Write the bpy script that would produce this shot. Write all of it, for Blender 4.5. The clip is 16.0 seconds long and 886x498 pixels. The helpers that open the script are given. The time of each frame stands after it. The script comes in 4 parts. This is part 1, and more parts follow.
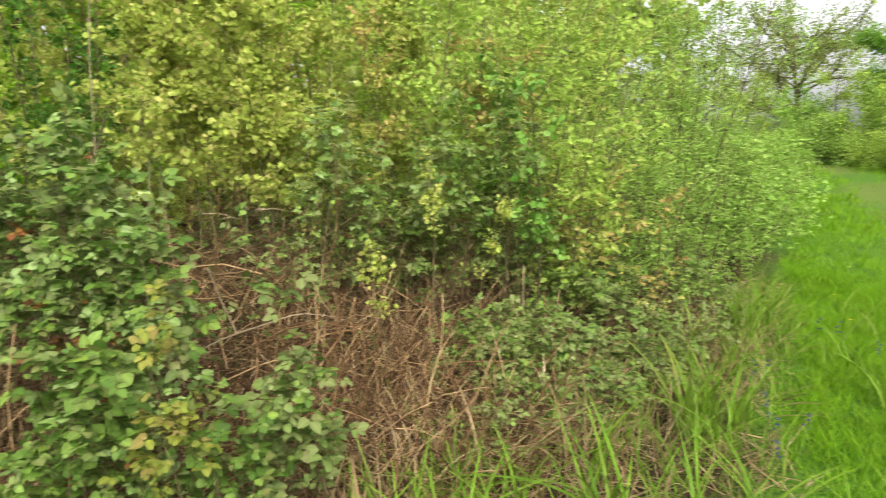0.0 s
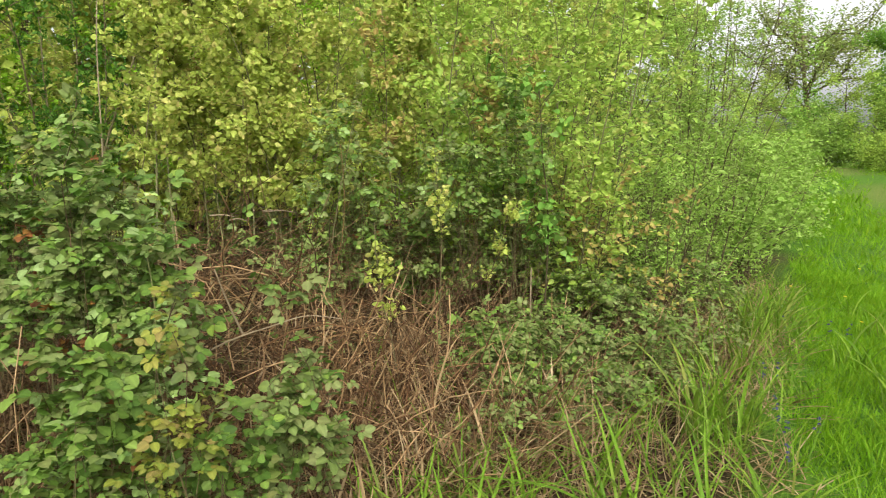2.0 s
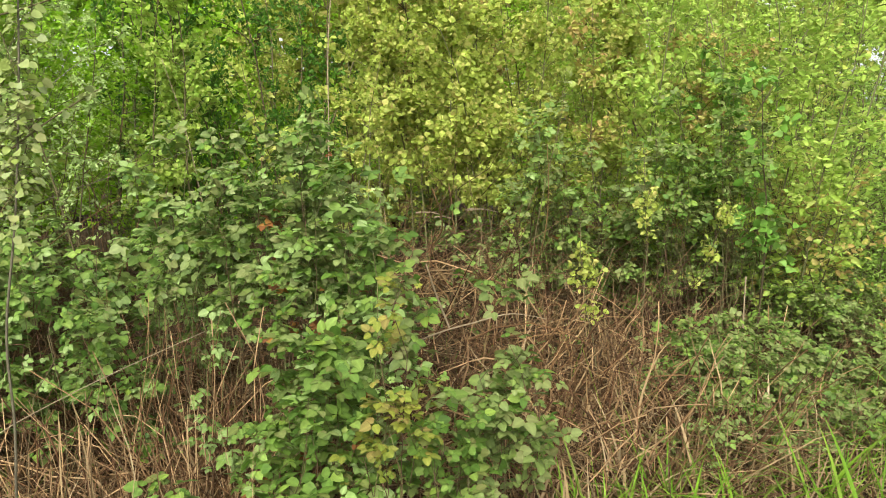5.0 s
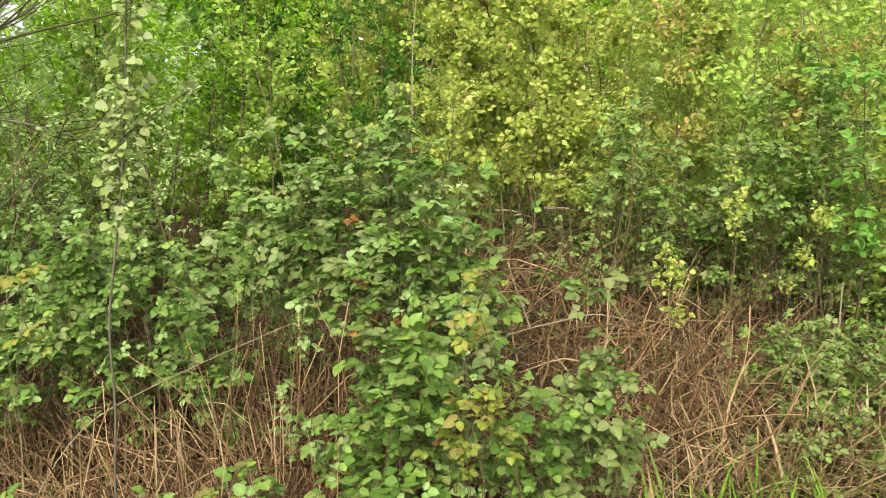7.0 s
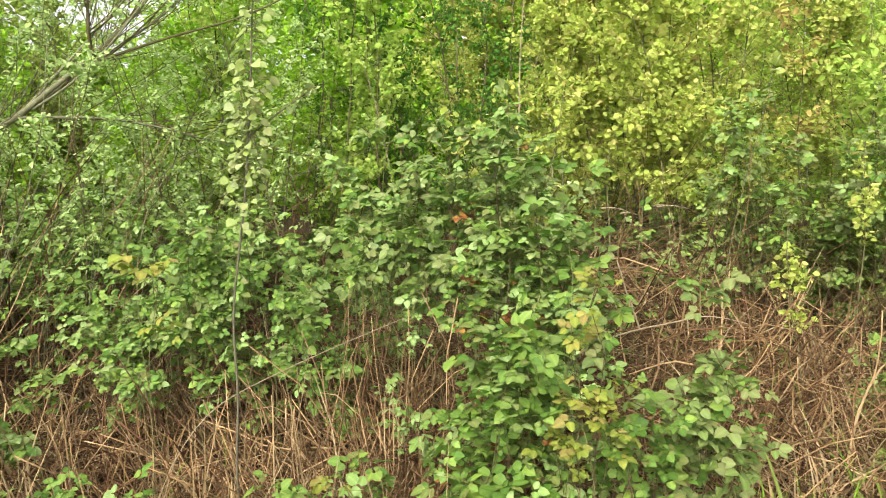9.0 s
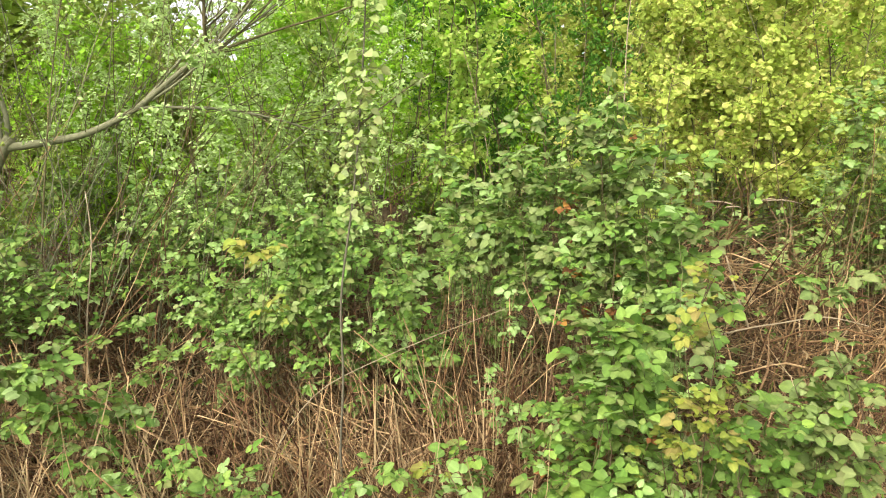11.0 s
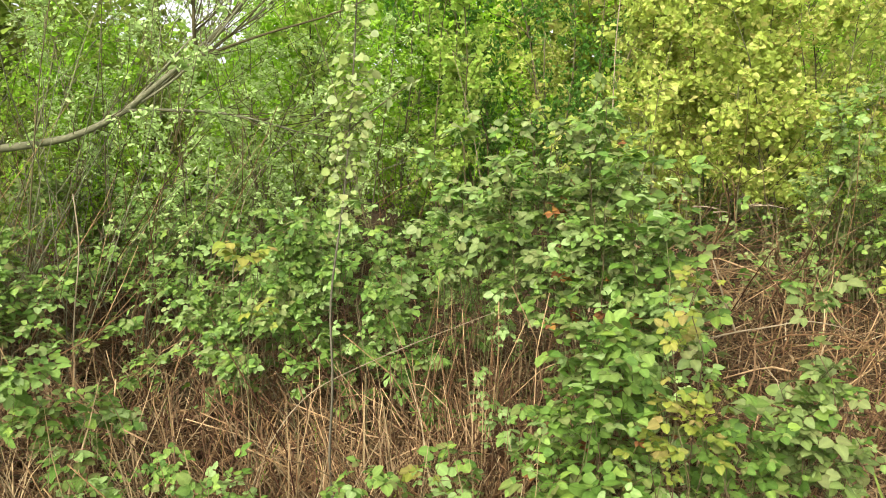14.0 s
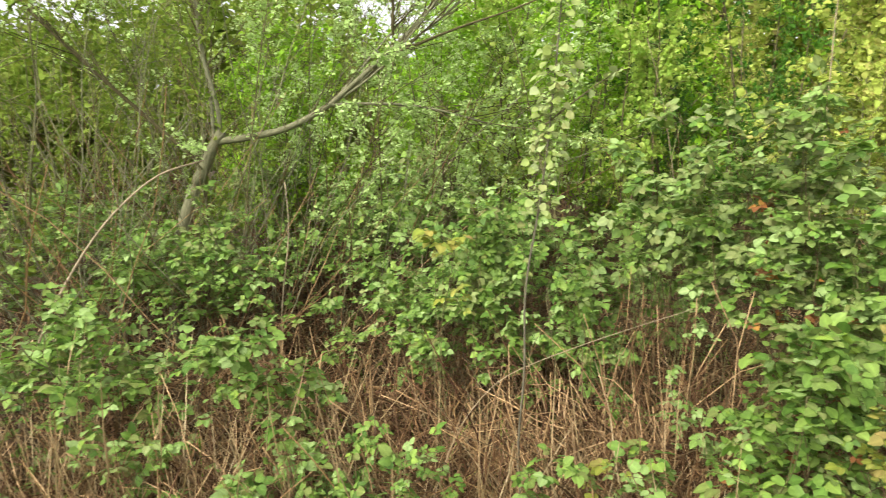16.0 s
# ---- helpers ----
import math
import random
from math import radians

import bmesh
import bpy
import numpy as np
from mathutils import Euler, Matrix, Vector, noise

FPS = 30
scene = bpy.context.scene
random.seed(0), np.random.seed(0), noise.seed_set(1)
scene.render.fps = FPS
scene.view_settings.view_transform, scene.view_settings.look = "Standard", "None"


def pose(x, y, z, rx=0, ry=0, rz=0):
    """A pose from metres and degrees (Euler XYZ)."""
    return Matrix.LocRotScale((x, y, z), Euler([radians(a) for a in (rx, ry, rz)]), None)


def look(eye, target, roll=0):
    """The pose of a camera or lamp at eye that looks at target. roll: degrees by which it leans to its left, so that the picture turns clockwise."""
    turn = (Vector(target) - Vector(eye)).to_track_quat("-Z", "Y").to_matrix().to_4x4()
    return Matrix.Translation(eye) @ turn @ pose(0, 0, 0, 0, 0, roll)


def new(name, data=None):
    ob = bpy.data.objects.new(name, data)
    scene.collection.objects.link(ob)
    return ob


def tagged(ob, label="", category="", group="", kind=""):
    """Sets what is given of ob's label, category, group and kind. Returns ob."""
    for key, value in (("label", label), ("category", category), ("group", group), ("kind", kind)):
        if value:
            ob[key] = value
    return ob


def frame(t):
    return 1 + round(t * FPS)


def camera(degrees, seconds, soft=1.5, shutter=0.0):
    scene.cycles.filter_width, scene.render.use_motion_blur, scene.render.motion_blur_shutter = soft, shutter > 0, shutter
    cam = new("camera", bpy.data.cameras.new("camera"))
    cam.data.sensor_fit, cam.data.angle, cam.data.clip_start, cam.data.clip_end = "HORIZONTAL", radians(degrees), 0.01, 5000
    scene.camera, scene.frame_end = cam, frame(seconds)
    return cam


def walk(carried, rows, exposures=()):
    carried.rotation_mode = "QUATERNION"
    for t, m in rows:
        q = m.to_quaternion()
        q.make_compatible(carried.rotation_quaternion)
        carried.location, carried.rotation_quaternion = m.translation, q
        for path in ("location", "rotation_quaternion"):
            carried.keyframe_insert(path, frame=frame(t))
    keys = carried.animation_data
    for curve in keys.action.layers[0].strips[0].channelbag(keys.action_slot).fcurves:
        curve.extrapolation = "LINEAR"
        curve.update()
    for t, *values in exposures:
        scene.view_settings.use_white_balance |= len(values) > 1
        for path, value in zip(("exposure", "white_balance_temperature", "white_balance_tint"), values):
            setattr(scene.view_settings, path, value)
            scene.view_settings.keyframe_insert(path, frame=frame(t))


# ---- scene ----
cam = camera(62.84, 16.0, soft=0.95, shutter=0.4)
# seconds, eye x, y, z, tilt, turn, lean
PATH = [
    (0.0, 0.115, -0.067, 1.472, 81.52, -21.05, -0.04),
    (0.5, 0.153, -0.083, 1.480, 81.65, -27.17, -0.04),
    (1.0, 0.163, -0.082, 1.474, 81.86, -28.80, -0.06),
    (1.5, 0.141, -0.067, 1.472, 81.53, -23.92, -0.35),
    (2.0, 0.121, -0.055, 1.472, 81.62, -20.46, -0.08),
    (2.5, 0.107, -0.045, 1.468, 81.41, -18.18, 0.44),
    (3.0, 0.077, -0.038, 1.464, 82.08, -14.31, -0.14),
    (3.5, 0.059, -0.033, 1.464, 82.10, -10.88, -0.14),
    (4.0, 0.053, -0.032, 1.464, 82.03, -8.27, -0.12),
    (6.5, 0.010, 0.003, 1.449, 81.59, -2.31, 0.14),
    (7.0, 0.000, 0.000, 1.450, 81.70, 0.00, 0.19),
    (7.5, -0.007, 0.000, 1.445, 81.44, 1.31, 0.32),
    (8.0, -0.018, 0.002, 1.445, 81.28, 2.78, -0.08),
    (8.5, -0.029, -0.001, 1.444, 81.28, 5.48, -0.15),
    (9.0, -0.036, -0.000, 1.448, 81.55, 7.79, -0.42),
    (9.5, -0.051, 0.001, 1.444, 81.48, 9.04, 0.22),
    (10.0, -0.063, 0.002, 1.444, 80.98, 11.37, 0.06),
    (12.5, -0.092, -0.015, 1.442, 81.01, 16.29, -0.08),
    (13.0, -0.090, -0.014, 1.441, 81.17, 15.59, -0.06),
    (13.5, -0.085, -0.010, 1.443, 81.19, 14.33, -0.08),
    (14.0, -0.082, -0.011, 1.444, 81.20, 13.95, 0.08),
    (14.5, -0.084, -0.016, 1.441, 80.92, 14.12, 0.26),
    (15.0, -0.103, -0.022, 1.441, 80.50, 16.99, 0.53),
    (15.5, -0.127, -0.042, 1.442, 80.54, 22.88, -0.07),
    (16.0, -0.138, -0.051, 1.445, 80.51, 27.63, -0.42),
]
walk(cam, [(t, pose(x, y, z, rx, 0, rz) @ pose(0, 0, 0, 0, 0, lean)) for t, x, y, z, rx, rz, lean in PATH],
     [(0.0, 1.08), (1.5, 0.93), (3.0, 0.88), (4.0, 0.98), (7.0, 1.2), (9.0, 1.46), (10.0, 1.6), (12.5, 1.42), (14.5, 1.42), (16.0, 1.35)])

# ---- light: bright overcast sky ----
world = bpy.data.worlds.new("overcast_sky")
scene.world = world
world.use_nodes = True
wn, wl = world.node_tree.nodes, world.node_tree.links
sky = wn.new("ShaderNodeTexSky")
sky.sky_type = "NISHITA"
sky.sun_disc = False
sky.sun_elevation, sky.sun_rotation = radians(41), radians(195)
sky.air_density, sky.dust_density, sky.ozone_density = 1.0, 4.0, 1.0
grey = wn.new("ShaderNodeHueSaturation")
grey.inputs["Saturation"].default_value = 0.06
wl.new(sky.outputs[0], grey.inputs["Color"])
wl.new(grey.outputs[0], wn["Background"].inputs["Color"])
wn["Background"].inputs["Strength"].default_value = 0.15
sun_data = bpy.data.lights.new("sun", "SUN")
sun_data.energy, sun_data.angle, sun_data.color = 1.5, radians(40), (1.0, 0.97, 0.85)
sun = new("sun", sun_data)
sun.matrix_world = look((-3, -9, 10), (0, 2, 0))

# ---- materials ----
def nodes_of(name):
    m = bpy.data.materials.new(name)
    m.use_nodes = True
    return m, m.node_tree.nodes, m.node_tree.links


def ramp(n, stops):
    r = n.new("ShaderNodeValToRGB")
    e = r.color_ramp.elements
    while len(e) < len(stops):
        e.new(0.5)
    for i, (at, col) in enumerate(stops):
        e[i].position, e[i].color = at, (*col, 1)
    return r


def leaf_mat(name, cols, through_light=0.4, rough=0.45, blotch=30.0, gloss=0.14):
    """Leaf: colour differs from leaf to leaf, with blotches and fine vein relief; light passes through."""
    m, n, l = nodes_of(name)
    geo, ob, add, fr = n.new("ShaderNodeNewGeometry"), n.new("ShaderNodeObjectInfo"), n.new("ShaderNodeMath"), n.new("ShaderNodeMath")
    fr.operation = "FRACT"
    l.new(geo.outputs["Random Per Island"], add.inputs[0])
    l.new(ob.outputs["Random"], add.inputs[1])
    l.new(add.outputs[0], fr.inputs[0])
    k = len(cols)
    r = ramp(n, [(i / max(1, k - 1), c) for i, c in enumerate(cols)])
    l.new(fr.outputs[0], r.inputs[0])
    co = n.new("ShaderNodeTexCoord")
    no = n.new("ShaderNodeTexNoise")
    no.inputs["Scale"].default_value, no.inputs["Detail"].default_value = blotch, 3
    l.new(co.outputs["Object"], no.inputs["Vector"])
    hs = n.new("ShaderNodeHueSaturation")
    mr = n.new("ShaderNodeMapRange")
    mr.inputs[3].default_value, mr.inputs[4].default_value = 0.62, 1.38
    l.new(no.outputs[0], mr.inputs[0])
    l.new(r.outputs[0], hs.inputs["Color"])
    rib, lift = n.new("ShaderNodeAttribute"), n.new("ShaderNodeMapRange")
    rib.attribute_name = "rib"
    lift.inputs[1].default_value, lift.inputs[3].default_value, lift.inputs[4].default_value = 0.55, 1.0, 1.22
    l.new(rib.outputs["Fac"], lift.inputs[0])
    scale = n.new("ShaderNodeMath")
    scale.operation = "MULTIPLY"
    l.new(lift.outputs[0], scale.inputs[0])
    l.new(mr.outputs[0], scale.inputs[1])
    l.new(scale.outputs[0], hs.inputs["Value"])
    p = n["Principled BSDF"]
    p.inputs["Roughness"].default_value = rough
    p.inputs["Specular IOR Level"].default_value = gloss
    l.new(hs.outputs[0], p.inputs["Base Color"])
    fine = n.new("ShaderNodeTexNoise")
    fine.inputs["Scale"].default_value = 160
    l.new(co.outputs["Object"], fine.inputs["Vector"])
    bu = n.new("ShaderNodeBump")
    bu.inputs["Strength"].default_value, bu.inputs["Distance"].default_value = 0.4, 0.003
    l.new(fine.outputs[0], bu.inputs["Height"])
    l.new(bu.outputs[0], p.inputs["Normal"])
    tr, mx = n.new("ShaderNodeBsdfTranslucent"), n.new("ShaderNodeMixShader")
    l.new(hs.outputs[0], tr.inputs["Color"])
    mx.inputs[0].default_value = through_light
    l.new(p.outputs[0], mx.inputs[1])
    l.new(tr.outputs[0], mx.inputs[2])
    l.new(mx.outputs[0], n["Material Output"].inputs[0])
    return m


def bark_mat(name, cols, scale=40.0, rough=0.85):
    """Bark or dry stem: colour by stem, with streaks and lichen blotches."""
    m, n, l = nodes_of(name)
    geo, ob, add, fr = n.new("ShaderNodeNewGeometry"), n.new("ShaderNodeObjectInfo"), n.new("ShaderNodeMath"), n.new("ShaderNodeMath")
    fr.operation = "FRACT"
    l.new(geo.outputs["Random Per Island"], add.inputs[0])
    l.new(ob.outputs["Random"], add.inputs[1])
    l.new(add.outputs[0], fr.inputs[0])
    k = len(cols)
    r = ramp(n, [(i / max(1, k - 1), c) for i, c in enumerate(cols)])
    l.new(fr.outputs[0], r.inputs[0])
    co = n.new("ShaderNodeTexCoord")
    no = n.new("ShaderNodeTexNoise")
    no.inputs["Scale"].default_value, no.inputs["Detail"].default_value = scale, 5
    l.new(co.outputs["Object"], no.inputs["Vector"])
    hs, mr = n.new("ShaderNodeHueSaturation"), n.new("ShaderNodeMapRange")
    mr.inputs[3].default_value, mr.inputs[4].default_value = 0.5, 1.5
    l.new(no.outputs[0], mr.inputs[0])
    l.new(mr.outputs[0], hs.inputs["Value"])
    l.new(r.outputs[0], hs.inputs["Color"])
    p = n["Principled BSDF"]
    p.inputs["Roughness"].default_value = rough
    p.inputs["Specular IOR Level"].default_value = 0.25
    l.new(hs.outputs[0], p.inputs["Base Color"])
    bu = n.new("ShaderNodeBump")
    bu.inputs["Strength"].default_value, bu.inputs["Distance"].default_value = 0.5, 0.004
    l.new(no.outputs[0], bu.inputs["Height"])
    l.new(bu.outputs[0], p.inputs["Normal"])
    return m


M_BRAMBLE = leaf_mat("bramble_leaf", [(0.0575, 0.113, 0.0156), (0.0903, 0.172, 0.0239), (0.149, 0.247, 0.0392), (0.0903, 0.162, 0.0234), (0.206, 0.31, 0.0585), (0.165, 0.172, 0.0501), (0.105, 0.203, 0.0257), (0.17, 0.257, 0.0493), (0.222, 0.323, 0.0459)], 0.34, 0.55, 60, 0.32)
M_BRAMBLE_DULL = leaf_mat("old_bramble_leaf", [(0.103, 0.146, 0.0333), (0.13, 0.18, 0.0421), (0.187, 0.237, 0.0678), (0.175, 0.186, 0.0619), (0.146, 0.215, 0.0421), (0.233, 0.274, 0.0969)], 0.28, 0.55, 60, 0.34)
M_BRAMBLE_PALE = leaf_mat("young_bramble_leaf", [(0.163, 0.255, 0.0511), (0.205, 0.301, 0.0816), (0.254, 0.341, 0.124), (0.15, 0.249, 0.0421)], 0.3, 0.6, 60, 0.2)
M_YELLOW_BRAMBLE = leaf_mat("yellowing_leaf", [(0.257, 0.266, 0.04), (0.209, 0.257, 0.04), (0.314, 0.275, 0.064), (0.171, 0.228, 0.032), (0.285, 0.209, 0.072)], 0.35, 0.55, 40)
M_RUST = leaf_mat("rust_leaf", [(0.224, 0.09, 0.024), (0.16, 0.0675, 0.032), (0.288, 0.15, 0.032)], 0.3, 0.6, 40)
M_ASPEN = leaf_mat("aspen_leaf", [(0.399, 0.482, 0.0879), (0.468, 0.537, 0.105), (0.34, 0.429, 0.0714), (0.536, 0.569, 0.147), (0.518, 0.454, 0.147), (0.425, 0.508, 0.0936), (0.366, 0.467, 0.0879), (0.475, 0.499, 0.138)], 0.45, 0.55, 60)
M_BRONZE = leaf_mat("bronze_leaf", [(0.42, 0.297, 0.091), (0.462, 0.374, 0.13), (0.399, 0.418, 0.078), (0.357, 0.231, 0.091), (0.357, 0.418, 0.065)], 0.36, 0.5, 30)
M_GREEN = leaf_mat("fresh_green_leaf", [(0.19, 0.374, 0.0202), (0.242, 0.445, 0.0248), (0.29, 0.484, 0.0318), (0.358, 0.484, 0.0885)], 0.42, 0.45, 30)
M_DARK = leaf_mat("dark_green_leaf", [(0.05, 0.14, 0.015), (0.08, 0.19, 0.02), (0.12, 0.25, 0.03)], 0.4, 0.4, 30)
M_YGREEN = leaf_mat("yellow_green_leaf", [(0.338, 0.482, 0.0758), (0.424, 0.562, 0.1), (0.303, 0.465, 0.0758), (0.459, 0.507, 0.132), (0.372, 0.526, 0.1)], 0.46, 0.45, 30)
M_WILLOW = leaf_mat("willow_leaf", [(0.221, 0.371, 0.0534), (0.29, 0.453, 0.0713), (0.357, 0.494, 0.124), (0.184, 0.339, 0.0401)], 0.4, 0.5, 30)
M_SHRUB = leaf_mat("shrub_leaf", [(0.122, 0.194, 0.0204), (0.168, 0.246, 0.0272), (0.215, 0.29, 0.0408), (0.187, 0.22, 0.034)], 0.4, 0.5, 30)
M_PALE = leaf_mat("pale_downy_leaf", [(0.34, 0.4, 0.09), (0.4, 0.45, 0.13), (0.28, 0.37, 0.05), (0.44, 0.48, 0.22)], 0.4, 0.65, 40, 0.15)
M_FAR = leaf_mat("far_leaf", [(0.312, 0.456, 0.066), (0.384, 0.528, 0.084), (0.432, 0.564, 0.108), (0.264, 0.408, 0.06)], 0.5, 0.6, 3, 0.1)
M_FAR_DARK = leaf_mat("far_dark_leaf", [(0.15, 0.325, 0.042), (0.225, 0.425, 0.06), (0.3, 0.5, 0.072)], 0.5, 0.6, 3, 0.1)
M_FAR_OLIVE = leaf_mat("far_olive_leaf", [(0.32, 0.38, 0.09), (0.37, 0.41, 0.11), (0.28, 0.36, 0.07), (0.4, 0.39, 0.13)], 0.5, 0.6, 3, 0.1)
M_OAK = leaf_mat("oak_leaf", [(0.225, 0.29, 0.075), (0.3, 0.362, 0.09), (0.195, 0.261, 0.075)], 0.4, 0.6, 3)
M_GRASS = leaf_mat("grass_blade", [(0.0913, 0.21, 0.00648), (0.139, 0.299, 0.00864), (0.188, 0.366, 0.013), (0.118, 0.254, 0.0072), (0.236, 0.366, 0.0216), (0.16, 0.332, 0.0101)], 0.4, 0.55, 2.2)
M_SEDGE = leaf_mat("sedge_blade", [(0.0978, 0.199, 0.0131), (0.153, 0.273, 0.0206), (0.218, 0.336, 0.0374), (0.0872, 0.179, 0.0121), (0.273, 0.294, 0.0655)], 0.35, 0.45, 12)
M_TRACK = leaf_mat("trodden_grass", [(0.12, 0.17, 0.02), (0.18, 0.23, 0.035), (0.24, 0.25, 0.06), (0.14, 0.21, 0.02)], 0.3, 0.6, 2.2)
M_STRAW = leaf_mat("dry_blade", [(0.244, 0.166, 0.079), (0.347, 0.248, 0.129), (0.162, 0.0949, 0.0445), (0.427, 0.329, 0.189)], 0.15, 0.7, 20, 0.15)
M_DEAD = bark_mat("dead_cane", [(0.0434, 0.0212, 0.00858), (0.0923, 0.0483, 0.0189), (0.174, 0.0965, 0.0386), (0.0597, 0.0319, 0.0138), (0.271, 0.169, 0.0772), (0.103, 0.0453, 0.0181), (0.13, 0.0869, 0.0428), (0.0489, 0.0289, 0.0121)], 25)
M_BLEACHED = bark_mat("bleached_wood", [(0.22, 0.165, 0.1), (0.28, 0.22, 0.14)], 30)
M_TWIG = bark_mat("twig_bark", [(0.06, 0.045, 0.02), (0.09, 0.075, 0.03), (0.13, 0.11, 0.05)], 40)
M_CANE = bark_mat("green_cane", [(0.084, 0.0738, 0.027), (0.0998, 0.047, 0.027), (0.122, 0.121, 0.0406), (0.0612, 0.0302, 0.0189)], 30, 0.6)
M_DARK_BARK = bark_mat("dark_bark", [(0.1, 0.085, 0.055), (0.13, 0.11, 0.075)], 50)
M_WILLOW_BARK = bark_mat("willow_bark", [(0.13, 0.125, 0.065), (0.19, 0.18, 0.105), (0.1, 0.1, 0.05)], 45)
M_YOUNG_BARK = bark_mat("young_bark", [(0.15, 0.15, 0.055), (0.11, 0.1, 0.045), (0.19, 0.19, 0.08)], 40)
M_ROSETTE = leaf_mat("whitish_rosette_leaf", [(0.366, 0.501, 0.158), (0.438, 0.554, 0.213), (0.337, 0.486, 0.124), (0.482, 0.584, 0.259)], 0.38, 0.65, 40, 0.12)
M_DOWNY = leaf_mat("downy_aspen_leaf", [(0.254, 0.308, 0.0832), (0.284, 0.332, 0.122), (0.223, 0.278, 0.0626), (0.304, 0.351, 0.158), (0.264, 0.262, 0.088)], 0.3, 0.7, 40, 0.12)
M_FRESH = leaf_mat("broad_fresh_leaf", [(0.11, 0.24, 0.03), (0.16, 0.31, 0.045), (0.21, 0.35, 0.08)], 0.3, 0.5, 40, 0.15)
M_STALK = bark_mat("dry_stalk", [(0.0877, 0.0425, 0.016), (0.239, 0.141, 0.0585), (0.0457, 0.0145, 0.00523), (0.17, 0.0915, 0.0374), (0.475, 0.312, 0.16), (0.0664, 0.0253, 0.00945), (0.128, 0.0849, 0.0397), (0.338, 0.212, 0.0981)], 20)
M_BLUE = leaf_mat("bluebell_petal", [(0.05, 0.05, 0.1), (0.08, 0.08, 0.14)], 0.2, 0.6)
M_BUTTER = leaf_mat("buttercup_petal", [(0.8, 0.6, 0.02), (0.85, 0.66, 0.04)], 0.3, 0.4)


# ---- shape tools ----
rng = np.random.default_rng(7)


def tri_mesh(name, verts, tris, mat, smooth=False):
    verts, tris = np.asarray(verts, np.float32), np.asarray(tris, np.int32)
    me = bpy.data.meshes.new(name)
    me.vertices.add(len(verts))
    me.vertices.foreach_set("co", verts.ravel())
    me.loops.add(len(tris) * 3)
    me.loops.foreach_set("vertex_index", tris.ravel())
    me.polygons.add(len(tris))
    me.polygons.foreach_set("loop_start", np.arange(0, len(tris) * 3, 3, dtype=np.int32))
    if smooth:
        me.polygons.foreach_set("use_smooth", np.ones(len(tris), dtype=bool))
    me.update(calc_edges=True)
    me.materials.append(mat)
    return me


def piece(name, me, parent=None, label="", kind=""):
    ob = new(name, me)
    if parent is not None:
        ob.parent = parent
    return tagged(ob, label=label, kind=kind)


def empty(name, at, label, category, group=""):
    ob = new(name)
    ob.location = at
    ob.empty_display_size = 0.1
    return tagged(ob, label=label, category=category, group=group)


def unit(v):
    return v / np.maximum(np.linalg.norm(v, axis=-1, keepdims=True), 1e-9)


def tubes(paths, radii, sides=4):
    """Tapered tubes. paths: (N, K, 3); radii: (N, K). Gives verts and triangles."""
    paths, radii = np.asarray(paths, float), np.asarray(radii, float)
    N, K, _ = paths.shape
    d = unit(np.gradient(paths, axis=1))
    ref = np.where(np.abs(d[..., 2:3]) > 0.9, np.array([1.0, 0, 0]), np.array([0, 0, 1.0]))
    a = unit(np.cross(d, ref))
    b = np.cross(d, a)
    th = np.arange(sides) * 2 * np.pi / sides
    ring = a[:, :, None] * np.cos(th)[:, None] + b[:, :, None] * np.sin(th)[:, None]
    v = paths[:, :, None] + ring * radii[:, :, None, None]
    v = v.reshape(-1, 3)
    k, s = np.meshgrid(np.arange(K - 1), np.arange(sides), indexing="ij")
    s2 = (s + 1) % sides
    q = np.stack([k * sides + s, k * sides + s2, (k + 1) * sides + s2, (k + 1) * sides + s], -1).reshape(-1, 4)
    t = np.concatenate([q[:, [0, 1, 2]], q[:, [0, 2, 3]]])
    tip = np.array([[(K - 1) * sides, (K - 1) * sides + i, (K - 1) * sides + i + 1] for i in range(1, sides - 1)])
    t = np.concatenate([t, tip])
    t = (t[None] + (np.arange(N) * K * sides)[:, None, None]).reshape(-1, 3)
    return v, t


def ribbons(paths, widths, cup=0.25):
    """Bent blades with a raised midrib taken from the path. paths: (N, K, 3); widths: (N, K) half widths."""
    paths = np.asarray(paths, float)
    N, K, _ = paths.shape
    d = unit(np.gradient(paths, axis=1))
    side = unit(np.cross(d, np.array([0.02, 0.03, 1.0])))
    up = np.cross(side, d)
    w = np.asarray(widths)[..., None]
    v = np.stack([paths - side * w + up * w * cup, paths, paths + side * w + up * w * cup], 2).reshape(-1, 3)
    f = []
    for k in range(K - 1):
        for s in range(2):
            a, b, c, e = k * 3 + s, k * 3 + s + 1, (k + 1) * 3 + s + 1, (k + 1) * 3 + s
            f += [[a, b, c], [a, c, e]]
    f = np.array(f)
    return v, (f[None] + (np.arange(N) * K * 3)[:, None, None]).reshape(-1, 3)


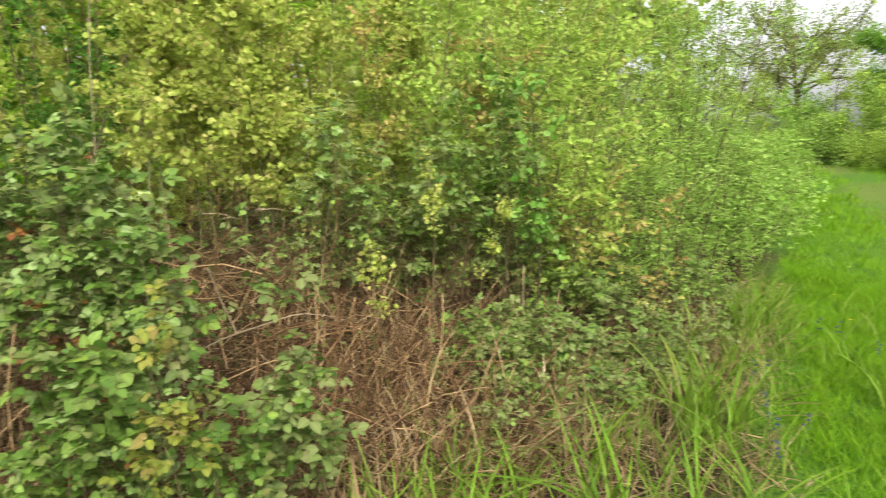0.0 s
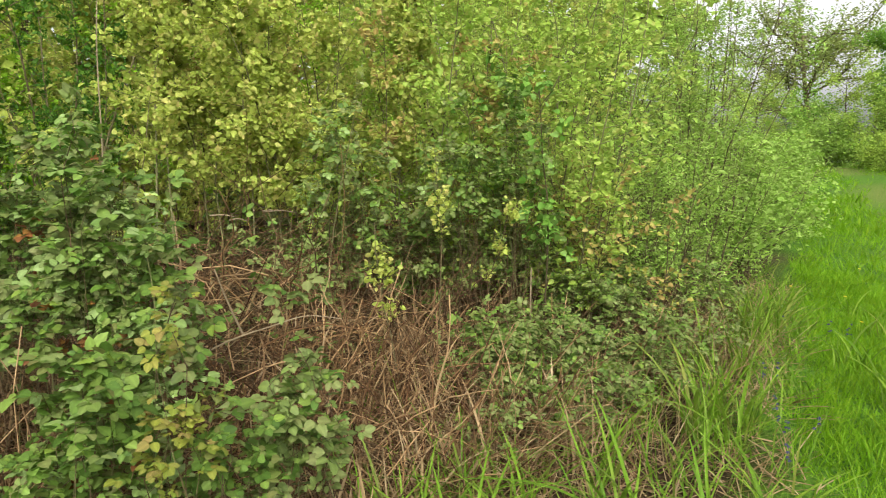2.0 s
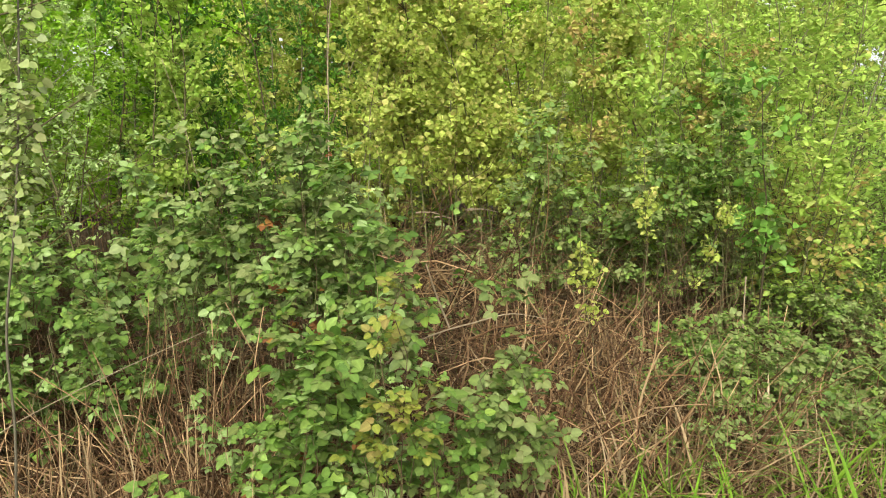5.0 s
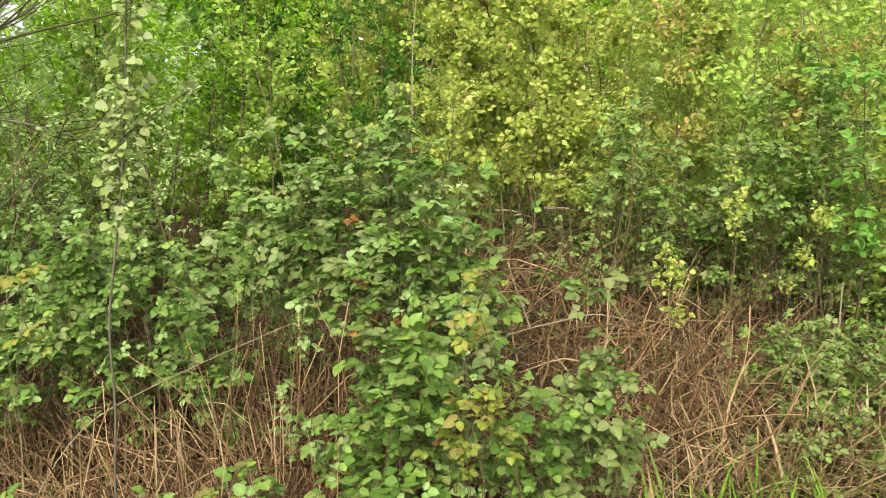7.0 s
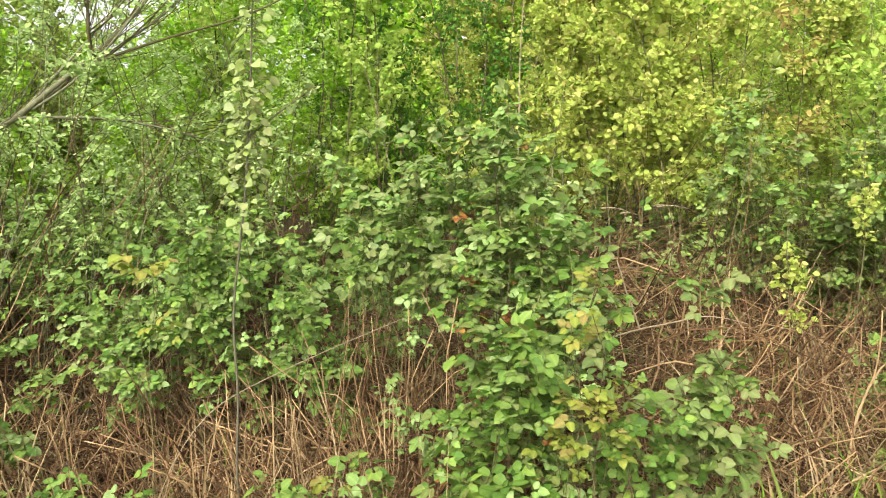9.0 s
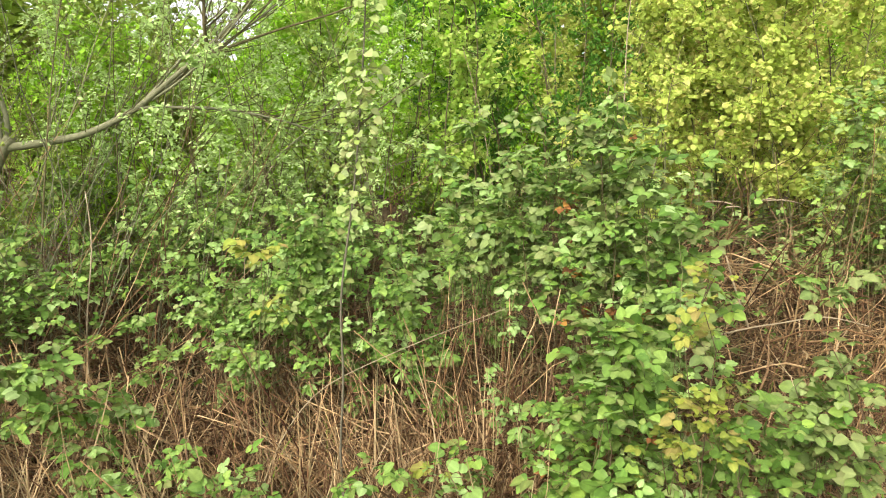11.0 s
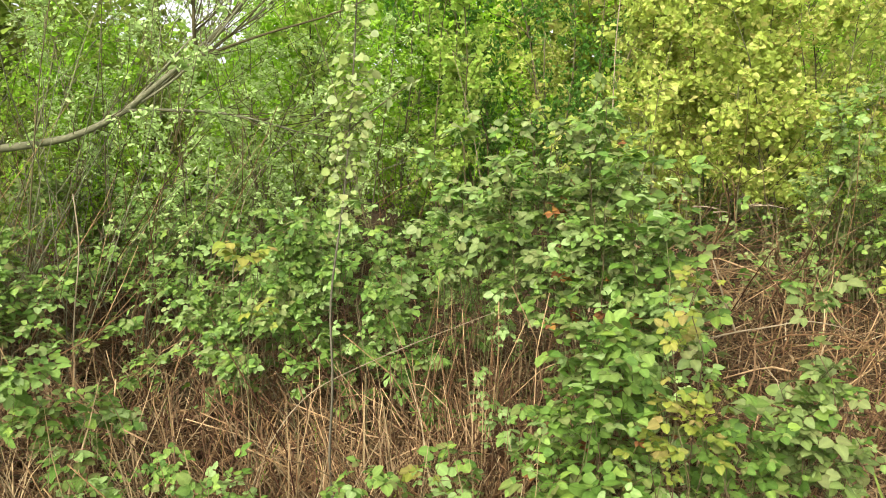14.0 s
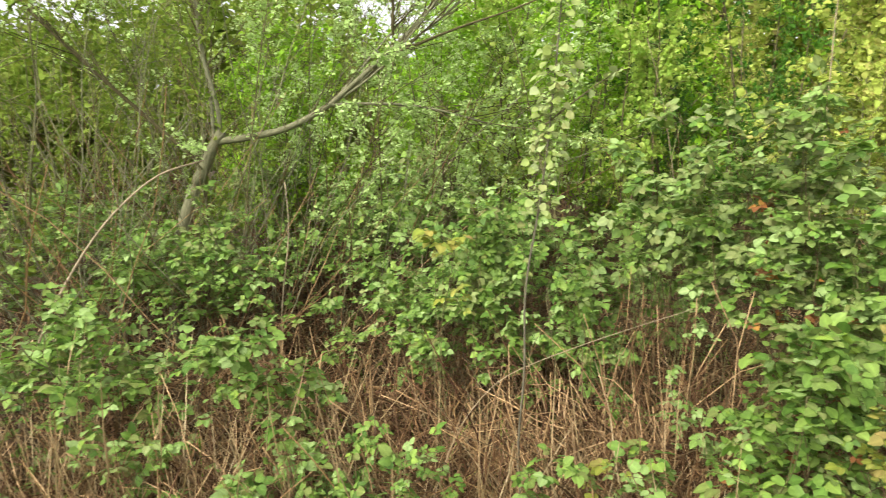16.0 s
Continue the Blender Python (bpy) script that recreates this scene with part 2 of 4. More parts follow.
def thin_blades(paths, widths):
    """Flat tapering grass blades, two edges meeting in a point."""
    paths = np.asarray(paths, float)
    N, K, _ = paths.shape
    d = unit(np.gradient(paths, axis=1))
    side = unit(np.cross(d, unit(rng.normal(size=(N, 1, 3)) * [0.4, 0.4, 1])))
    w = np.asarray(widths)[..., None]
    v = np.stack([paths - side * w, paths + side * w], 2).reshape(N, 2 * K, 3)[:, :-1]
    f = []
    for k in range(K - 2):
        f += [[2 * k, 2 * k + 1, 2 * k + 3], [2 * k, 2 * k + 3, 2 * k + 2]]
    f.append([2 * K - 4, 2 * K - 3, 2 * K - 2])
    f = np.array(f)
    return v.reshape(-1, 3), (f[None] + (np.arange(N) * (2 * K - 1))[:, None, None]).reshape(-1, 3)


def leaf_shape(length, width, rows=4, fold=0.25, droop=0.25, tooth=0.0, fat=0.65, blunt=0.6):
    """A leaf along +y from the origin, folded on its midrib, drooping to its tip, with a toothed edge if wanted."""
    v, f = [(0, 0, 0)], []
    for i in range(1, rows):
        u = i / rows
        w = width * 0.5 * math.sin(math.pi * u ** fat) ** blunt
        step = tooth * (1 if i % 2 else -1)
        w *= 1 + step
        z, lift = -droop * length * u * u, fold * w + 0.15 * step * length
        v += [(-w, u * length, z + lift), (0, u * length, z), (w, u * length, z + lift)]
    v.append((0, length, -droop * length))
    f += [(0, 2, 1), (0, 3, 2)]
    for i in range(rows - 2):
        a = 1 + i * 3
        for s in (0, 1):
            f += [(a + s, a + s + 1, a + s + 4), (a + s, a + s + 4, a + s + 3)]
    a, z = 1 + (rows - 2) * 3, len(v) - 1
    f += [(a, a + 1, z), (a + 1, a + 2, z)]
    return np.array(v, float), np.array(f)


def join(parts):
    v, f, o = [], [], 0
    for a, b in parts:
        v.append(a)
        f.append(np.asarray(b) + o)
        o += len(a)
    return np.concatenate(v), np.concatenate(f)


def turned(v, m):
    return v @ np.array(m.to_3x3()).T + np.array(m.translation)


def scatter(shape, at, along, normal, size):
    """Copies of one leaf shape joined in one mesh: placed at points, pointing along, facing normal."""
    v, f = shape
    y = unit(np.asarray(along, float))
    x = unit(np.cross(y, normal))
    z = np.cross(x, y)
    size = np.asarray(size, float).reshape(-1, 1, 1)
    out = (v[None, :, 0:1] * x[:, None] + v[None, :, 1:2] * y[:, None] + v[None, :, 2:3] * z[:, None]) * size + np.asarray(at)[:, None]
    return out.reshape(-1, 3), (f[None] + (np.arange(len(y)) * len(v))[:, None, None]).reshape(-1, 3)


def leaf_field(shapes, at, size, up=0.6, drop=-0.2, spread=1.0):
    """Leaves of mixed shapes at points with loose directions, facing mostly up."""
    at = np.asarray(at)
    size = np.broadcast_to(size, (len(at),))
    pick = rng.integers(len(shapes), size=len(at))
    got = []
    for i, s in enumerate(shapes):
        k = pick == i
        m = int(k.sum())
        if not m:
            continue
        along = rng.normal(size=(m, 3)) * [spread, spread, 0.45] + [0, 0, drop]
        nor = rng.normal(size=(m, 3)) * (1 - up) + [0, 0, up]
        got.append(scatter(s, at[k], along, nor, size[k]))
    return join(got)


def small_leaf(width, fold, droop, wide_at=0.35):
    """A small leaf of two folded halves, for crowns seen from some metres."""
    w = width / 2
    v = [(0, 0, 0), (-w, wide_at, fold * w), (-w * 0.7, 0.8, fold * w - droop * 0.5), (0, 1, -droop), (w * 0.7, 0.8, fold * w - droop * 0.5), (w, wide_at, fold * w)]
    return np.array(v, float), np.array([(0, 2, 1), (0, 3, 2), (0, 4, 3), (0, 5, 4)])


OVATE = [small_leaf(0.62, 0.4, 0.15), small_leaf(0.7, 0.2, 0.3), small_leaf(0.56, 0.6, 0.05)]
ROUND = [small_leaf(0.95, 0.25, 0.15, 0.4), small_leaf(0.85, 0.45, 0.25, 0.42), small_leaf(1.0, 0.1, 0.08, 0.4)]
NARROW = [small_leaf(0.3, 0.4, 0.2, 0.4), small_leaf(0.36, 0.2, 0.1, 0.45)]
CLUMP = [(np.array([(0, 0, 0), (-w, 0.45, 0.12), (0, 1, -0.15), (w, 0.5, 0.1)], float), np.array([(0, 2, 1), (0, 3, 2)])) for w in (0.42, 0.34)]
ROUNDED = [leaf_shape(1, w, 4, fo, dr, 0.0, 0.8) for w, fo, dr in ((0.95, 0.25, 0.15), (0.85, 0.4, 0.3), (1.0, 0.12, 0.1))]
BROAD = [leaf_shape(1, 0.9, 5, 0.25, 0.2, 0.06, 0.72), leaf_shape(1, 0.8, 5, 0.4, 0.3, 0.06, 0.7)]


RIBS = {}


def trefoil(k, size=0.07, rows=7):
    """A bramble leaf: three or five toothed leaflets, the end one larger, on short stalks."""
    r = np.random.default_rng(100 + k)
    got, ribs = [], []
    fan = ((0, 1.0, 0.3), (72, 0.85, 0.08), (-72, 0.85, 0.08)) if k % 3 else ((0, 0.95, 0.3), (52, 0.85, 0.16), (-52, 0.85, 0.16), (112, 0.65, 0.06), (-112, 0.65, 0.06))
    for ang, s, off in fan:
        lf = leaf_shape(1, 0.8 + r.uniform(-0.08, 0.08), rows, r.uniform(0.08, 0.35), r.uniform(0.05, 0.35), 0.07 if rows > 4 else 0.02, fat=0.7, blunt=0.66)
        m = pose(0, 0, 0, r.uniform(-14, 14), r.uniform(-18, 18), -ang + r.uniform(-10, 10)) @ Matrix.Translation((0, off, 0)) @ Matrix.Scale(s, 4)
        got.append((turned(lf[0], m), lf[1]))
        ribs.append(np.abs(lf[0][:, 0]) < 1e-9)
    v, f = join(got)
    RIBS[rows, k] = np.concatenate(ribs)
    return v * size, f


def with_ribs(me, unit_verts):
    """Marks the midribs of leaves, which are paler than the blade."""
    lay = me.attributes.new("rib", "FLOAT", "POINT")
    w = np.concatenate([np.tile(RIBS[key], c) for key, c in unit_verts]).astype(np.float32)
    lay.data.foreach_set("value", w)
    return me


TREFOIL = [trefoil(k, 1.0, 7) for k in range(8)]
TREFOIL_FAR = [trefoil(k, 1.0, 3) for k in range(8)]
TREFOIL_BACK = [trefoil(k, 1.0, 2) for k in range(8)]
TREFOIL_SMALL = [trefoil(k, 1.0, 4) for k in range(8)]

# the thicket's front edge: for each x, the y where grass gives way to brambles
EDGE_X, EDGE_Y = (-9, -6, -3, -1.2, 0, 1.2, 2.5, 4.3, 9.4, 40), (-2.6, -0.9, 0.7, 1.5, 1.85, 2.45, 3.2, 4.4, 8.9, 38)


def inside(x, y):
    """Metres behind the thicket's edge, roughly square to it."""
    return (y - np.interp(x, EDGE_X, EDGE_Y)) * 0.8


def verge_width(x):
    """Width of the rough strip of sedge and litter between thicket and lawn, which narrows along the track."""
    return np.interp(x, (-2, 0.3, 1.2, 2.4, 3.0, 5.5, 9), (0.2, 0.5, 0.95, 0.95, 0.6, 0.25, 0.1))


def ground_z(x, y):
    s = inside(x, y)
    bank = 0.22 * np.clip(s / 2.5, 0, 1) ** 1.5
    return bank + 0.025 * np.sin(x * 1.7 + 0.4 * y) + 0.02 * np.sin(y * 2.3 - x)


def on_ground(xy, dz=0.0):
    return np.column_stack([xy, ground_z(xy[:, 0], xy[:, 1]) + dz])


# ---- ground ----
def ground_mat():
    m, n, l = nodes_of("ground")
    co = n.new("ShaderNodeTexCoord")
    xyz = n.new("ShaderNodeSeparateXYZ")
    l.new(co.outputs["Object"], xyz.inputs[0])
    big, fine = n.new("ShaderNodeTexNoise"), n.new("ShaderNodeTexNoise")
    big.inputs["Scale"].default_value, big.inputs["Detail"].default_value = 0.9, 5
    fine.inputs["Scale"].default_value, fine.inputs["Detail"].default_value = 35, 6
    l.new(co.outputs["Object"], big.inputs["Vector"])
    l.new(co.outputs["Object"], fine.inputs["Vector"])
    grass = ramp(n, [(0.3, (0.03, 0.075, 0.008)), (0.5, (0.07, 0.16, 0.012)), (0.7, (0.12, 0.22, 0.02))])
    worn = ramp(n, [(0.3, (0.05, 0.1, 0.012)), (0.5, (0.11, 0.165, 0.024)), (0.7, (0.2, 0.215, 0.055))])
    litter = ramp(n, [(0.3, (0.02, 0.012, 0.006)), (0.5, (0.05, 0.032, 0.016)), (0.7, (0.11, 0.07, 0.035))])
    for r in (grass, worn, litter):
        l.new(fine.outputs[0], r.inputs[0])
    # vertex weights: red = worn path, green = leaf litter
    at = n.new("ShaderNodeAttribute")
    at.attribute_name = "cover"
    sep = n.new("ShaderNodeSeparateColor")
    l.new(at.outputs["Color"], sep.inputs[0])
    col = grass.outputs[0]
    for k, r in ((0, worn), (1, litter)):
        mul = n.new("ShaderNodeMath")
        mul.operation = "MULTIPLY_ADD"
        mul.use_clamp = True
        l.new(big.outputs[0], mul.inputs[0])
        mul.inputs[1].default_value = 0.5
        sub = n.new("ShaderNodeMath")
        sub.operation = "MULTIPLY_ADD"
        l.new(sep.outputs[k], sub.inputs[0])
        sub.inputs[1].default_value, sub.inputs[2].default_value = 1.4, -0.4
        l.new(sub.outputs[0], mul.inputs[2])
        mix = n.new("ShaderNodeMix")
        mix.data_type = "RGBA"
        l.new(mul.outputs[0], mix.inputs[0])
        l.new(col, mix.inputs[6])
        l.new(r.outputs[0], mix.inputs[7])
        col = mix.outputs[2]
    p = n["Principled BSDF"]
    p.inputs["Roughness"].default_value = 0.95
    p.inputs["Specular IOR Level"].default_value = 0.15
    l.new(col, p.inputs["Base Color"])
    bu = n.new("ShaderNodeBump")
    bu.inputs["Strength"].default_value, bu.inputs["Distance"].default_value = 0.8, 0.03
    l.new(fine.outputs[0], bu.inputs["Height"])
    l.new(bu.outputs[0], p.inputs["Normal"])
    return m


def path_weight(x, y):
    """1 on the worn track, which runs beside the thicket's edge, 1.7 to 4.4 m out from it."""
    s = -inside(x, y)
    bend = 0.15 * np.sin(x * 0.35)
    return np.clip((s - 1.65 - bend) / 0.6, 0, 1) * np.clip((3.9 + bend - s) / 0.8, 0, 1)


def build_ground():
    n = 120
    u = np.linspace(-1, 1, n)
    xs = 600 * np.sign(u) * np.abs(u) ** 4 + 4 * u
    x, y = np.meshgrid(xs, xs + 3)
    x, y = x.ravel(), y.ravel()
    far = np.clip((np.hypot(x, y) - 60) / 100, 0, 1)
    z = ground_z(x, y) * (1 - far)
    i, j = np.meshgrid(np.arange(n - 1), np.arange(n - 1), indexing="ij")
    a = (i * n + j).ravel()
    tris = np.concatenate([np.stack([a, a + 1, a + n + 1], -1), np.stack([a, a + n + 1, a + n], -1)])
    me = tri_mesh("ground", np.column_stack([x, y, z]), tris, ground_mat(), True)
    lay = me.color_attributes.new("cover", "FLOAT_COLOR", "POINT")
    s = inside(x, y)
    cols = np.column_stack([path_weight(x, y), np.clip((s + verge_width(x)) / 0.35, 0, 1), np.zeros(n * n), np.ones(n * n)]).astype(np.float32)
    lay.data.foreach_set("color", cols.ravel())
    tagged(new("ground", me), "grassy ground with a worn track and leaf litter under brambles", "ground", kind="structure")


build_ground()


# ---- saplings and trees ----
def bent_paths(start, direction, length, k=6, wobble=0.12, rise=0.0):
    """Random curved paths: (N, k, 3)."""
    start, direction = np.asarray(start, float), unit(np.asarray(direction, float))
    N = len(start)
    length = np.broadcast_to(length, (N,))
    d = direction.copy()
    pts = [start]
    for i in range(k - 1):
        d = unit(d + rng.normal(size=(N, 3)) * wobble + np.array([0, 0, rise]))
        pts.append(pts[-1] + d * (length / (k - 1))[:, None])
    return np.stack(pts, 1)


def along_paths(paths, n, lo=0.0, hi=1.0, bias=1.0):
    """n random points on each path, with the way there; a bias under 1 crowds them to the end."""
    N, K, _ = paths.shape
    u = (lo + (hi - lo) * rng.random((N, n)) ** bias) * (K - 1)
    i = np.minimum(u.astype(int), K - 2)
    w = (u - i)[..., None]
    r = np.arange(N)[:, None]
    p = paths[r, i] * (1 - w) + paths[r, i + 1] * w
    d = paths[r, i + 1] - paths[r, i]
    return p.reshape(-1, 3), unit(d).reshape(-1, 3)


def sapling(name, x, y, height, leaf, mat, label, category="sapling", stems=1, lean=(0, 0), spread=0.5, low=0.15, size=0.045, n_leaf=900,
            branches=16, bark=None, radius=0.014, group="", up=0.4, drop=-0.2, split=False, tuft_of=3):
    """A young tree or shrub: one or more stems, each a trunk of its own, twigs, and a crown of single leaves."""
    bark = bark or M_TWIG
    thing = empty(name, (0, 0, 0), label, category, group)
    base = np.array([[x, y, float(ground_z(x, y)) - 0.02]]) + np.column_stack([rng.normal(size=(stems, 2)) * 0.06 * (stems > 1), np.zeros(stems)])
    fan = rng.normal(size=(stems, 2)) * (0.3 if stems > 1 else 0.07)
    way = np.column_stack([fan + np.array(lean), np.ones(stems)])
    h = height * rng.uniform(0.8, 1.0, stems) if stems > 1 else np.array([height])
    st = bent_paths(base, way, h, 9, 0.09, 0.06)
    for i in range(stems):
        v, f = tubes(st[i:i + 1], np.linspace(radius, radius * 0.25, 9)[None], 6)
        piece("trunk", tri_mesh("trunk", v, f, bark, True), thing)
    p, d = along_paths(st, branches, low, 0.97)
    out = rng.normal(size=p.shape) * [1, 1, 0.2] + d * 0.9
    reach = spread * (0.35 + 0.65 * rng.random(len(p))) * (1.15 - 0.55 * (p[:, 2] / height))
    br = bent_paths(p, out, reach, 5, 0.18, 0.05)
    tw_p, tw_d = along_paths(br, 3, 0.3, 1.0)
    tw = bent_paths(tw_p, rng.normal(size=tw_p.shape) * 0.8 + tw_d, reach.mean() * 0.4, 3, 0.25)
    r0 = radius * 0.35
    def wood(i, j):
        k = j - i
        return join([tubes(br[i:j], np.broadcast_to(np.linspace(r0, r0 * 0.3, 5), (k, 5)), 4),
                     tubes(tw[3 * i:3 * j], np.broadcast_to(np.linspace(r0 * 0.4, r0 * 0.2, 3), (3 * k, 3)), 3)])
    if split:
        for i in range(len(br)):
            piece("branch", tri_mesh("branch", *wood(i, i + 1), bark), thing)
    else:
        piece("branchwork", tri_mesh("branchwork", *wood(0, len(br)), bark), thing, kind="stuff")
    n1 = n_leaf // 2
    a, _ = along_paths(br, max(1, n1 // len(br)), 0.25, 1)
    b, _ = along_paths(tw, max(1, n1 // len(tw)), 0.1, 1)
    at = np.concatenate([a, b])
    at = np.repeat(at[rng.permutation(len(at))[:len(at) // tuft_of]], tuft_of, 0)
    at = at + rng.normal(size=at.shape) * size * (0.6 if tuft_of < 5 else 0.35)
    v, f = leaf_field(leaf, at, size * rng.uniform(0.45, 1.25, len(at)), up, drop)
    piece("crown", tri_mesh("crown", v, f, mat), thing, kind="stuff")
    return thing


def far_tree(name, x, y, height, width, mat, label, n=9000, leaf=0.3, trunk_r=0.2, crown_low=0.15, limbs=14, category="tree", open_crown=0.0, bole=0.8, rise=0.45, limb_r=0.4):
    """A tree or bush far off: tapered trunk, limbs, and a crown of many small clumps with gaps."""
    thing = empty(name, (0, 0, 0), label, category)
    z0 = float(ground_z(x, y)) * (np.hypot(x, y) < 60)
    st = bent_paths([[x, y, z0 - 0.05]], [[0.03, 0.02, 1]], [height * bole], 8, 0.07, 0.05)
    v, f = tubes(st, np.linspace(trunk_r, trunk_r * 0.3, 8)[None], 8)
    piece("trunk", tri_mesh("trunk", v, f, M_TWIG, True), thing)
    p, d = along_paths(st, limbs, crown_low, 1.0)
    out = rng.normal(size=p.shape) * [1, 1, 0.25] + [0, 0, rise]
    br = bent_paths(p, out, width * 0.5 * rng.uniform(0.55, 1.05, len(p)), 6, 0.2, 0.04)
    tp, td = along_paths(br, 7, 0.25, 1)
    tw = bent_paths(tp, td + rng.normal(size=tp.shape) * 0.8, width * 0.16, 4, 0.25, 0.05)
    v, f = join([tubes(br, np.broadcast_to(np.linspace(trunk_r * limb_r, trunk_r * limb_r * 0.2, 6), (len(br), 6)), 4),
                 tubes(tw, np.broadcast_to(np.linspace(trunk_r * limb_r * 0.28, trunk_r * limb_r * 0.1, 4), (len(tw), 4)), 3)])
    piece("branchwork", tri_mesh("branchwork", v, f, M_TWIG), thing, kind="stuff")
    a, _ = along_paths(tw, max(1, int(n * 0.7) // len(tw)), 0, 1)
    b, _ = along_paths(br, max(1, int(n * 0.3) // len(br)), 0.3, 1)
    at = np.concatenate([a, b])
    at = at + rng.normal(size=at.shape) * leaf * (1.2 - open_crown)
    at[:, 2] = np.maximum(at[:, 2], 0.05)
    v, f = leaf_field(CLUMP, at, leaf * rng.uniform(0.5, 1.3, len(at)), 0.35, -0.1)
    piece("crown", tri_mesh("crown", v, f, mat), thing, kind="stuff")
    return thing


def polar(az, d):
    return d * math.sin(radians(az)), d * math.cos(radians(az))


def row_of(name, label, az0, az1, d0, d1, n, leaf, mat, h, **kw):
    for i in range(n):
        az = az0 + (az1 - az0) * (i + rng.uniform(0.1, 0.9)) / n
        x, y = polar(az, rng.uniform(d0, d1))
        sapling(name, x, y, h * rng.uniform(0.82, 1.12), leaf, mat, label, group=name + "s in the thicket", **kw)


# background thicket, from the far layers to the near ones
row_of("willow_sapling", "slender grey-green willow sapling with narrow leaves at the thicket edge", 31, 42, 8, 11.5, 17, NARROW, M_WILLOW, 3.7, category="sapling", stems=4, spread=0.6, size=0.05, n_leaf=2200, branches=20, low=0.06, radius=0.009)
row_of("yellow_green_sapling", "thin yellow-green sapling in the thicket", 20, 33, 6.6, 9.5, 15, OVATE, M_YGREEN, 3.6, stems=2, spread=0.75, size=0.047, n_leaf=2500, branches=24, low=0.08, radius=0.01, bark=M_YOUNG_BARK, up=0.25)
row_of("aspen_sapling", "yellow-leaved aspen sapling with some orange leaves", -3, 27, 6.4, 9, 14, ROUND, M_ASPEN, 3.6, stems=2, spread=0.75, size=0.042, n_leaf=2800, branches=26, low=0.08, radius=0.01, bark=M_YOUNG_BARK, up=0.25)
row_of("green_hazel_sapling", "fresh green sapling among the yellow ones", -4, 30, 5.8, 8, 7, OVATE, M_GREEN, 3.4, stems=2, spread=0.6, size=0.042, n_leaf=1500, branches=20, low=0.08, radius=0.01)
row_of("dark_birch_sapling", "dense dark green birch sapling", -12.5, -5, 5.4, 6.6, 5, OVATE, M_DARK, 4.0, stems=2, spread=0.6, size=0.04, n_leaf=3200, branches=30, drop=-0.9, low=0.12, radius=0.011)
row_of("green_sapling", "fresh green hazel sapling with dark stem", -27, -15, 5.4, 8.5, 8, OVATE, M_GREEN, 3.2, bark=M_YOUNG_BARK, stems=2, spread=0.75, size=0.042, n_leaf=2600, branches=22, low=0.15, radius=0.011)
row_of("green_sapling", "fresh green hazel sapling with dark stem", -45, -27, 5.4, 8.5, 10, OVATE, M_GREEN, 2.35, bark=M_YOUNG_BARK, stems=2, spread=0.75, size=0.042, n_leaf=2600, branches=22, low=0.15, radius=0.011)
row_of("pale_willow_sapling", "thin willow with whitish young leaf tufts", -46, -17, 4.0, 5.4, 13, OVATE, M_ROSETTE, 2.6, stems=2, spread=0.55, size=0.027, n_leaf=1400, branches=14, low=0.35, radius=0.006, tuft_of=6, up=0.6)
row_of("olive_sapling", "olive yellow sapling with thin stem", -25, -12, 5.2, 6.5, 7, ROUND, M_YGREEN, 3.2, stems=1, spread=0.5, size=0.038, n_leaf=1500, branches=24, low=0.25, radius=0.009)
row_of("hawthorn_shrub", "grey-green shrub with many thin stems", -66, -38, 5.0, 8, 15, OVATE, M_SHRUB, 2.9, category="shrub", bark=M_YOUNG_BARK, stems=4, spread=0.55, size=0.038, n_leaf=1900, branches=14, low=0.15, radius=0.011)
row_of("yellow_hazel_sapling", "yellow-green hazel sapling with round leaves", -1, 21, 4.5, 5.6, 12, ROUND, M_ASPEN, 3.0, stems=1, spread=0.48, size=0.038, n_leaf=2900, branches=30, low=0.34, radius=0.008, split=True, bark=M_YOUNG_BARK, up=0.25)
row_of("bronze_sapling", "young sapling with bronze-tinted leaves", 4, 32, 4.6, 6.0, 7, OVATE, M_BRONZE, 2.5, stems=1, spread=0.35, size=0.04, n_leaf=560, branches=20, low=0.2, radius=0.007, split=True)
row_of("bronze_sapling", "low bushy sapling with bronze-tinted leaves", 30, 37, 4.9, 5.6, 4, OVATE, M_BRONZE, 1.5, stems=2, spread=0.4, size=0.042, n_leaf=420, branches=14, low=0.25, radius=0.006, split=True)
row_of("green_edge_sapling", "fresh green sapling beside the brambles", 17, 34, 4.8, 6.4, 10, OVATE, M_YGREEN, 2.8, stems=1, spread=0.5, size=0.045, n_leaf=1100, branches=30, low=0.12, radius=0.008, bark=M_YOUNG_BARK, up=0.25)
row_of("sycamore_sapling", "young sapling with broad fresh green leaves", 25, 32, 4.6, 5.4, 3, BROAD, M_FRESH, 2.0, stems=1, spread=0.4, size=0.058, n_leaf=240, branches=14, low=0.35, radius=0.008, up=0.7, split=True)
for x, y, h in ((1.17, 3.3, 1.1), (1.55, 3.9, 1.45), (1.8, 3.85, 1.15), (0.95, 4.3, 1.5), (2.25, 4.2, 1.35), (2.6, 4.5, 1.4), (-0.3, 3.3, 1.75), (-0.15, 2.95, 1.85)):
    sapling("hazel_shoot", x, y, h, ROUND + OVATE, M_ASPEN, "low yellow-green hazel shoot among brambles", group="hazel shoots in the thicket", spread=0.18, size=0.03, n_leaf=210, branches=10, low=0.55, radius=0.005, split=True)
